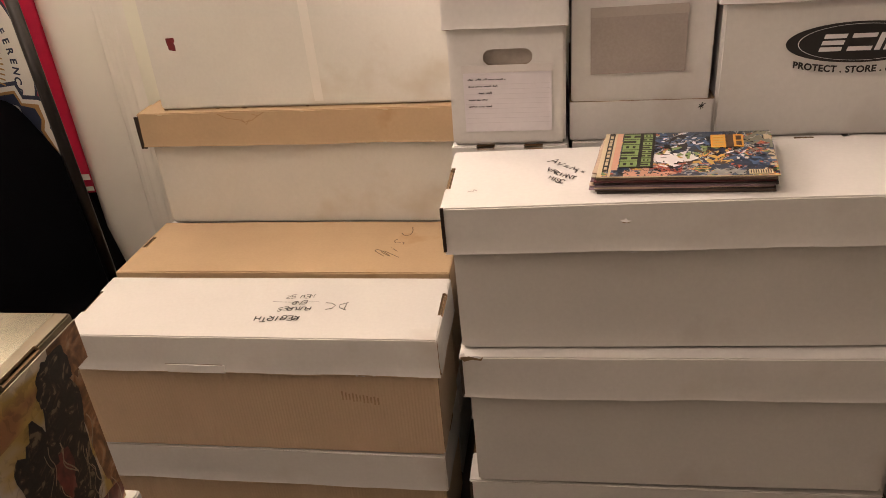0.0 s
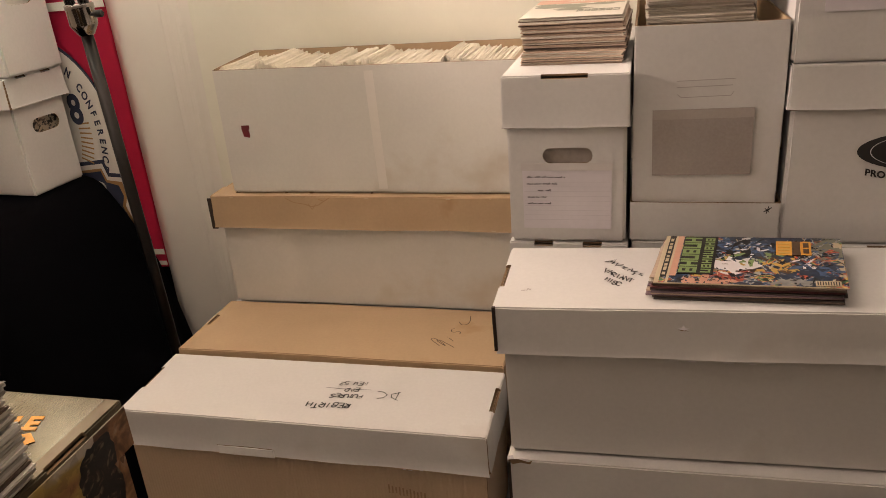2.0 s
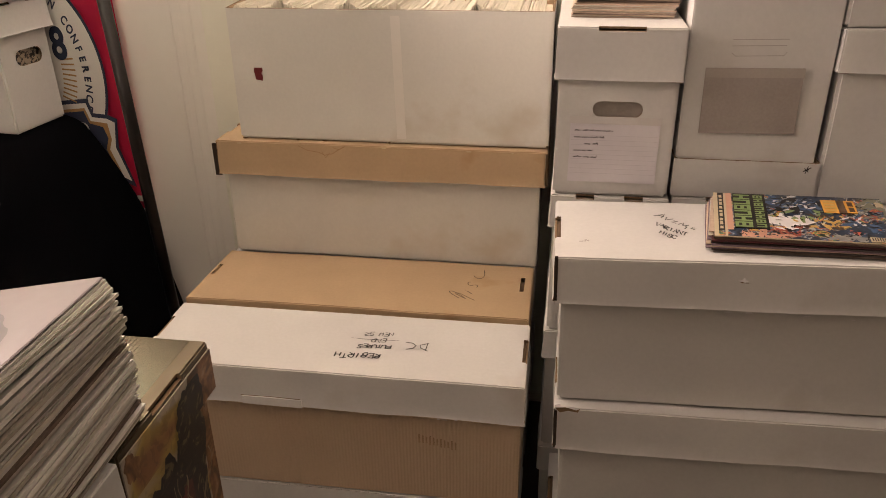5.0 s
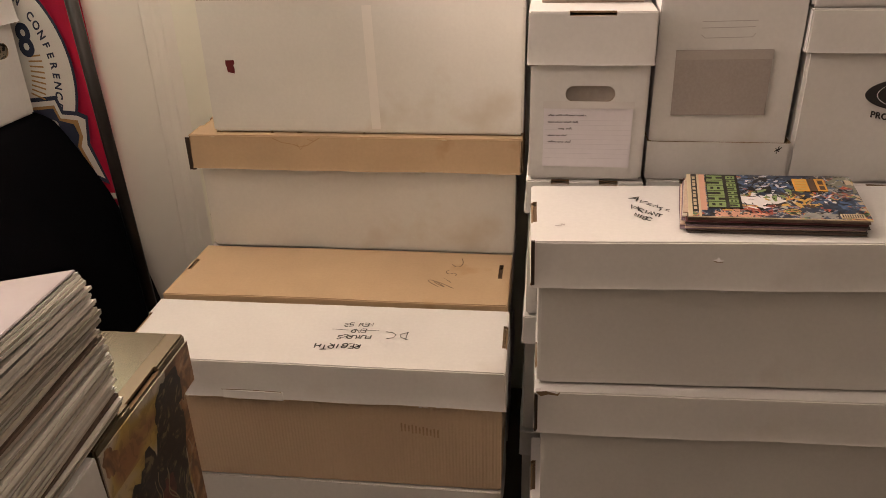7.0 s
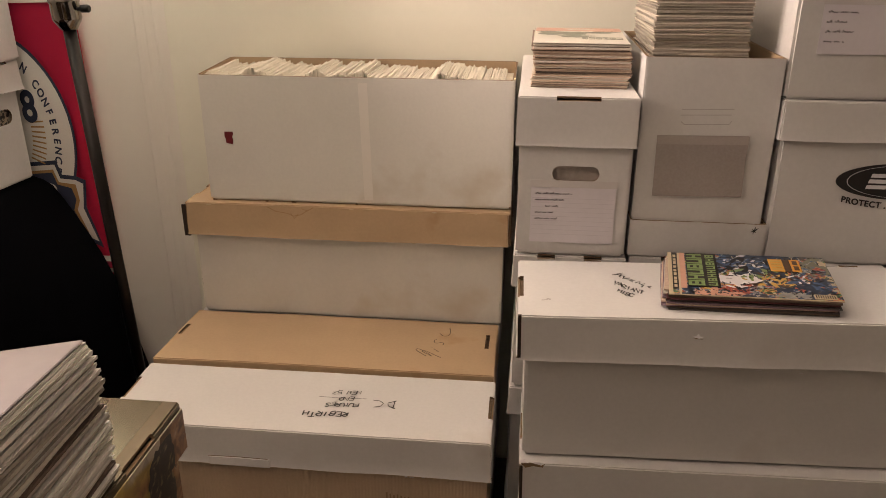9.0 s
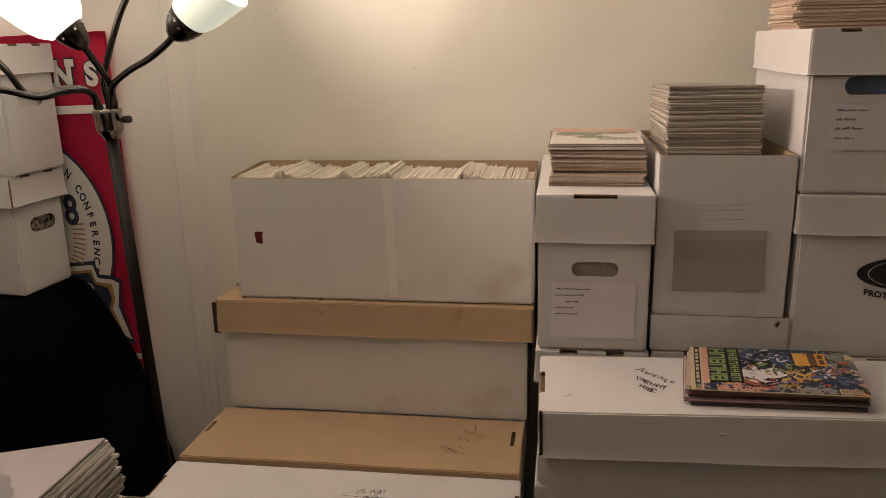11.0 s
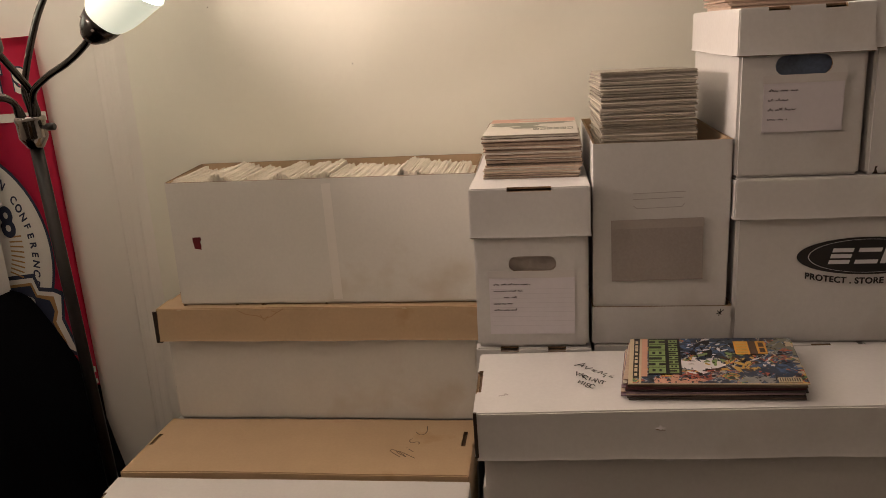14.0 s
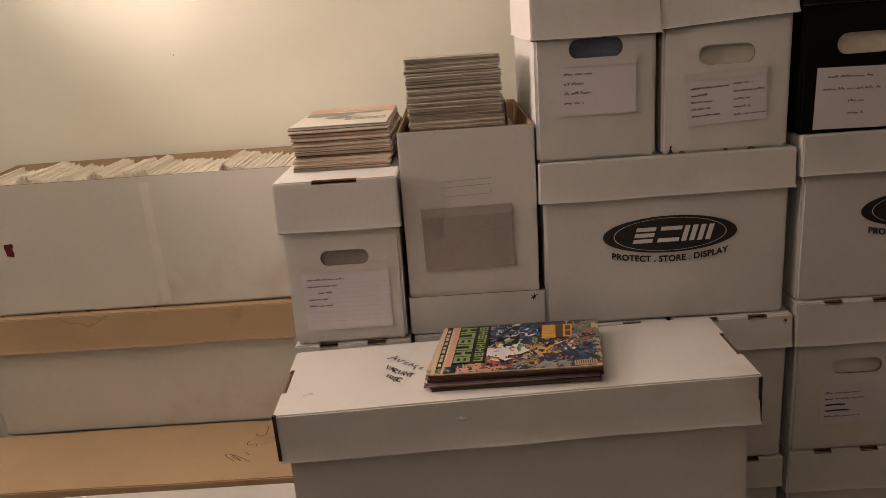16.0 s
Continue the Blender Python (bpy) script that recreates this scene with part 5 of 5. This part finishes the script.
bmesh.ops.solidify(bm, geom=bm.faces[:], thickness=0.0015)
part("cloth", bm, [BANNER_RED, CLOTH], banner)


def flat(name, bm, mat, x, z, lift, label="", roll=0.0):
    return part(name, bm, mat, banner, label, at=pose(x, -0.0045 - lift, z) @ FRONT @ pose(0, 0, 0, 0, 0, roll))


EX, EZ = -0.389, 0.933
flat("stripe", plate_bm(0.336, 0.021, 0.001), BANNER_WHITE, -0.172, 1.262, 0.0, "cream stripe")
for z, h in ((0.592, 0.016), (0.558, 0.012)):
    flat("stripe", plate_bm(0.318, h, 0.001), BANNER_WHITE, -0.180, z, 0.0)


def slab_letter(ch, bold):
    """A broad banner capital; the N has slab feet."""
    bm = letters(ch, 0.078, 0.0005, bold=bold)
    for v in bm.verts:
        v.co.x *= 1.22
    if ch == "N":
        for x, y in ((-0.031, 0.0), (0.031, 0.056), (-0.031, 0.056)):
            slab(bm, x - 0.013 - bold, x + 0.013 + bold, y - 0.006 - bold, y + 0.005 + bold, -0.0007, 0.0007)
    return bm


for ch, x in (("N", -0.180), ("S", -0.072)):
    flat("letter", slab_letter(ch, 0.0075), BANNER_NAVY, x, 1.322, 0.0008)
    flat("letter", slab_letter(ch, 0.0036), BANNER_WHITE, x, 1.322, 0.0022, "large white capital")
flat("emblem_outline", oval_bm(0.302, 0.272, 0.0005, 72, left=0.045), BANNER_NAVY, EX, EZ, 0.0006)
flat("emblem", oval_bm(0.293, 0.263, 0.0005, 72, left=0.045), BANNER_WHITE, EX, EZ, 0.0014, "round white emblem")
for k, ch in enumerate("N CONFERENCE"):
    if ch != " ":
        a = 45.2 - k * 6.23
        glyph = letters(ch, 0.034, 0.0004, bold=0.0009)
        for v in glyph.verts:
            v.co.x *= 0.80
        flat("letter", glyph, BANNER_NAVY, EX + 0.222 * math.cos(radians(a)), EZ + 0.222 * math.sin(radians(a)), 0.0024, roll=a - 90)
flat("numeral", letters("8", 0.110, 0.0004, bold=0.003), BANNER_NAVY, -0.236, 0.966, 0.0024, "dark numeral")
for k in range(9):
    a = 4 - k * 4.6
    flat("ray", stroke_bm([[(0, 0), (0.05, 0)]], 0.0042), BANNER_GOLD, EX + 0.145 * math.cos(radians(a)), EZ + 0.02 + 0.15 * math.sin(radians(a)), 0.0024, roll=a * 0.6)
NAVY = [(-0.33, 0.825), (-0.200, 0.832), (-0.188, 0.800), (-0.138, 0.790), (-0.128, 0.760), (-0.145, 0.730), (-0.124, 0.684), (-0.220, 0.720), (-0.33, 0.700)]
LINE = [(-0.335, 0.832), (-0.194, 0.840), (-0.182, 0.806), (-0.120, 0.800), (-0.116, 0.757), (-0.132, 0.730), (-0.106, 0.668), (-0.215, 0.712), (-0.335, 0.690)]
RIM = [(-0.338, 0.845), (-0.186, 0.853), (-0.174, 0.816), (-0.118, 0.812), (-0.091, 0.802), (-0.108, 0.735), (-0.073, 0.642), (-0.205, 0.690), (-0.338, 0.655)]
EDGING = [(-0.342, 0.855), (-0.178, 0.864), (-0.166, 0.826), (-0.112, 0.822), (-0.080, 0.811), (-0.097, 0.737), (-0.060, 0.624), (-0.200, 0.676), (-0.342, 0.642)]
for pts, mat, lift in ((EDGING, BANNER_NAVY, 0.0016), (RIM, BANNER_WHITE, 0.0028), (LINE, BANNER_GOLD, 0.0034), (NAVY, BANNER_NAVY, 0.0040)):
    flat("ribbon", poly_bm(pts), mat, 0.0, 0.0, lift)
flat("letter", letters("SP.", 0.085, 0.0004, shear=0.2, bold=0.002), BANNER_WHITE, -0.245, 0.748, 0.0048, roll=-12)


# ---- black cloth over a table, with boxes on it ----
def cloth_height(x, y):
    """The cloth lies flat on the table and falls to the floor at its right and front."""
    d = max(x + 1.098, 0) / 0.30
    e = max(1.86 - y, 0) / 0.30
    r = min(1.0, math.hypot(d, e))
    z = 0.812 * (1 - r ** 1.7)
    return max(z, 0.0)


bm = bmesh.new()
NX, NY = 60, 60
grid = []
for j in range(NY + 1):
    line = []
    for i in range(NX + 1):
        x, y = -2.15 + 1.46 * i / NX, 1.10 + 1.14 * j / NY
        z = cloth_height(x, y)
        n = noise.noise(Vector((x * 9, y * 9, 0))) * 0.018 * (1 - (z / 0.815) ** 2)
        line.append(bm.verts.new((x + n, y + n, max(z, 0.003) + (0.0 if z > 0.8 else n * 0.5 + 0.009))))
    grid.append(line)
for j in range(NY):
    for i in range(NX):
        bm.faces.new((grid[j][i], grid[j][i + 1], grid[j + 1][i + 1], grid[j + 1][i])).smooth = True
tagged(part("tablecloth", bm, CLOTH, None), "black cloth draped to the floor over a low table", "tablecloth")

box_l = comic_box("white short comic box standing on the black cloth", -1.486, -1.090, 2.062, 2.252, 0.816, 0.299, WHITE, WHITE, 0.072, holes=(("r", 0.008, 0.168, 0.044, 0.0185),), slots=(("r", -0.04, 0.03), ("r", 0.04, 0.03)), fill=SPOTTED, group="boxes on the cloth", over=0.010, gaps="r", turn=-5.0)
box_u = comic_box("white short comic box on top of another", -1.474, -1.074, 2.060, 2.254, 1.1155, 0.308, WHITE, WHITE, 0.070, holes=(("r", 0.0, 0.176, 0.042, 0.016),), slots=(("r", -0.04, 0.03), ("r", 0.04, 0.03)), fill=WHITE_OLD, group="boxes on the cloth", over=0.006, turn=-3.0)
comic_box("printed comic box with orange artwork on the cloth", -1.44, -1.24, 1.90, 2.02, 0.816, 0.27, ORANGE_ART, ORANGE_ART, 0.07, group="boxes on the cloth")

# ---- nearest things: painted box and a pile of bagged comics ----
box_m = comic_box("printed comic box with painted figures and a foil lid", -0.648, -0.221, 0.957, 1.159, 0.594, 0.289, BOX_ART, GOLD_FOIL, 0.064, slots=(("r", 0.001, 0.066),), slot_deep=0.005, over=0.010, warp=0.0012, rim=0.0, flare=0.0, curl=0.0)
def end_blob(name, cy, cz, ry, rz, seed, mat, lift, label="", rough=0.22):
    """A painted patch on the box's end: one piece on the body, one on the lid that overhangs it."""
    for z0, z1, wide, x in ((0.001, 0.224, 0.0895, 0.2005), (0.2255, 0.2795, 0.0992, 0.2105)):
        if cz - rz > z1 or cz + rz < z0:
            continue
        bm = blob(ry, rz, seed, 64, 0.0, rough)
        for v in bm.verts:
            v.co.x, v.co.y = min(max(v.co.x, -wide - cy), wide - cy), min(max(v.co.y, z0 - cz), z1 - cz)
        part(name, bm, mat, box_m, label, at=pose(x + lift, cy, cz) @ pose(0, 0, 0, 90, 0, 90))


part("art_panel", box_bm(-0.0008, 0.0008, -0.0995, 0.0995, 0.2255, 0.280), GLOW_ART, box_m, "yellow and cream painted lid end", at=pose(0.2150, 0, 0))
part("art_panel", box_bm(-0.0008, 0.0008, -0.0900, 0.0900, 0.0, 0.226), GLOW_ART, box_m, "yellow and cream painted end", at=pose(0.2050, 0, 0))
end_blob("art_patch", 0.080, 0.235, 0.042, 0.070, 403, RUST_ART, 0.0056, "rust-coloured painted corner", 0.25)
end_blob("art_patch", 0.085, 0.110, 0.022, 0.100, 408, RUST_ART, 0.0057, "", 0.3)
end_blob("art_figure", 0.034, 0.240, 0.031, 0.036, 404, DARK_ART, 0.0062, "dark painted shape", 0.3)
end_blob("art_figure", 0.022, 0.130, 0.048, 0.105, 405, DARK_ART, 0.0060, "dark painted shape", 0.35)
end_blob("art_figure", -0.022, 0.120, 0.040, 0.085, 407, DARK_ART, 0.0061, "", 0.35)
end_blob("art_patch", -0.085, 0.262, 0.012, 0.018, 406, RUST_ART, 0.0058, "", 0.4)
end_blob("art_patch", 0.010, 0.120, 0.014, 0.036, 410, RED_ART, 0.0064, "dull red painted fold", 0.4)
# Ink strip that paints the shaded gap towards the neighbouring box.
part("corner_line", box_bm(-0.0005, 0.0012, -0.0905, -0.0868, 0.0, 0.224), INK, box_m, "black line standing in for the dark gap between boxes", at=pose(0.2060, 0, 0))
part("front_panel", box_bm(-0.200, 0.200, -0.0010, 0.0, 0.004, 0.222), WHITE, box_m, "plain white long side", at=pose(0, -0.0925, 0))
part("title_print", letters("BLE", 0.0355, 0.0003, shear=-0.15, bold=0.0016), ORANGE, box_m, "orange printed letters", at=pose(0.1215, 0.0265, 0.2902, 0, 0, 7))
part("title_mark", poly_bm([(0.1300, 0.0150), (0.1485, 0.0235), (0.1655, 0.0100), (0.1520, -0.0040)], 0.0), ORANGE, box_m, "orange printed patch", at=pose(0, 0, 0.2903))
foil = bmesh.new()  # embossed ribs across the lid
ROWS, STEPS = 12, 420
ribs = [[foil.verts.new((-0.205 + 0.398 * i / STEPS + 0.12 * (-0.097 + 0.194 * j / ROWS) * 0.1, -0.097 + 0.194 * j / ROWS, 0.0)) for i in range(STEPS + 1)] for j in range(ROWS + 1)]
for line_of in ribs:
    for v in line_of:
        fade = min(1.0, (0.097 - abs(v.co.y)) / 0.012) * min(1.0, max(0.0, 0.152 - v.co.x) / 0.022)
        deep = 0.00022 + 0.00030 * max(0.0, noise.noise(Vector((v.co.x * 14, v.co.y * 14, 3.0))) + 0.35)
        v.co.z = deep * max(0.0, fade) * (1 + math.sin(2 * math.pi * v.co.x / 0.0052))
for j in range(ROWS):
    for i in range(STEPS):
        foil.faces.new((ribs[j][i], ribs[j][i + 1], ribs[j + 1][i + 1], ribs[j + 1][i])).smooth = True
part("foil_ribs", foil, FOIL_RIB, box_m, "embossed shining foil ribs", at=pose(0, 0, 0.2893))
rnd = random.Random(77)
for k in range(16):  # pale painted strands over the dark shape
    cy, cz = rnd.uniform(-0.03, 0.075), rnd.uniform(0.03, 0.20)
    run = [(0, 0), (rnd.uniform(-0.006, 0.006), -0.014), (rnd.uniform(-0.012, 0.010), -0.030), (rnd.uniform(-0.020, 0.012), rnd.uniform(-0.055, -0.040))]
    run = [(min(max(u, -0.085 - cy), 0.085 - cy), max(v, 0.004 - cz)) for u, v in softened(run)]
    part("painted_strand", stroke_bm([run], rnd.uniform(0.0008, 0.0020)), BOX_WISP, box_m, at=pose(0.2075, cy, cz) @ pose(0, 0, 0, 90, 0, 90))
end_blob("art_patch", 0.030, 0.020, 0.060, 0.020, 411, RED_ART, 0.0063, "dull pink painted foot", 0.35)
comic_box("white cardboard comic box under a painted one", -0.66, -0.215, 0.957, 1.159, 0.2965, 0.2965, WHITE, WHITE, 0.078)
comic_box("white cardboard comic box at the floor", -0.66, -0.215, 0.957, 1.159, 0.0, 0.296, WHITE, WHITE, 0.078)
# The brown-edged comics double as shaded gaps between the white ones.
pile, top = comic_stack("comic_pile", "thick pile of bagged and boarded comics, edges shining", -0.3035, 0.8785, 0.8850, 3.4, 42, 0.172, 0.262, 0.00367, (PAGE_WHITE, PAGE_WHITE, PAGE_GREY, PAGE_WHITE, PAGE_WHITE, PAGE_BROWN, PAGE_PALE, PAGE_WHITE), 0.0032, 1.0, lean=(0.013, -0.016), seed=51, sag=9.0, tilt=3.0, bulge=0.003, full=0.94)
for k in range(4):
    part("comic", comic_mesh(0.172, 0.262, 0.0026, 90 + k), (PAGE_WHITE, PAGE_PALE, PAGE_WHITE, PAGE_WHITE)[k], pile, at=pose(0.013 - 0.001 * k, -0.018, top + 0.0027 * k - 0.0135 + 0.0069, -3.0, -9.0, 0) @ pose(0, 0, 0, 0, 0, 0.6 + 0.5 * k))
top_comic = part("top_comic", box_bm(-0.087, 0.087, -0.131, 0.131, 0, 0.0025, 0.001), TOP_COVER, pile, "pale mauve cover in a clear bag", at=pose(0.008, -0.019, top + 0.0112 - 0.0135 + 0.0069, -3.0, -9.2, 0) @ pose(0, 0, 0, 0, 0, 2.0))
part("cover_art", blob(0.064, 0.098, 520, 56, 0.0, 0.10), TOP_ART, top_comic, "dim grey shape on the cover", at=pose(0.0, -0.022, 0.0029))
rnd = random.Random(5)
for k in range(56):
    q = rnd.random()
    part("bag_flap", bag_flap(700 + k), PAPER, pile, at=pose(0.086 + 0.001 * q, 0.131 - (0.016 * q if rnd.random() < 0.8 else rnd.uniform(0, 0.1)), top * q * 0.97 + 0.004, rnd.uniform(-15, 15), 0, rnd.uniform(0, 70)))
comic_box("white cardboard comic box under the pile of comics", -0.66, -0.214, 0.715, 0.949, 0.594, 0.2905, WHITE, WHITE, 0.078)
comic_box("white cardboard comic box under another", -0.66, -0.214, 0.715, 0.949, 0.2965, 0.2965, WHITE, WHITE, 0.078)
comic_box("white cardboard comic box on the floor", -0.66, -0.214, 0.715, 0.949, 0.0, 0.296, WHITE, WHITE, 0.078)
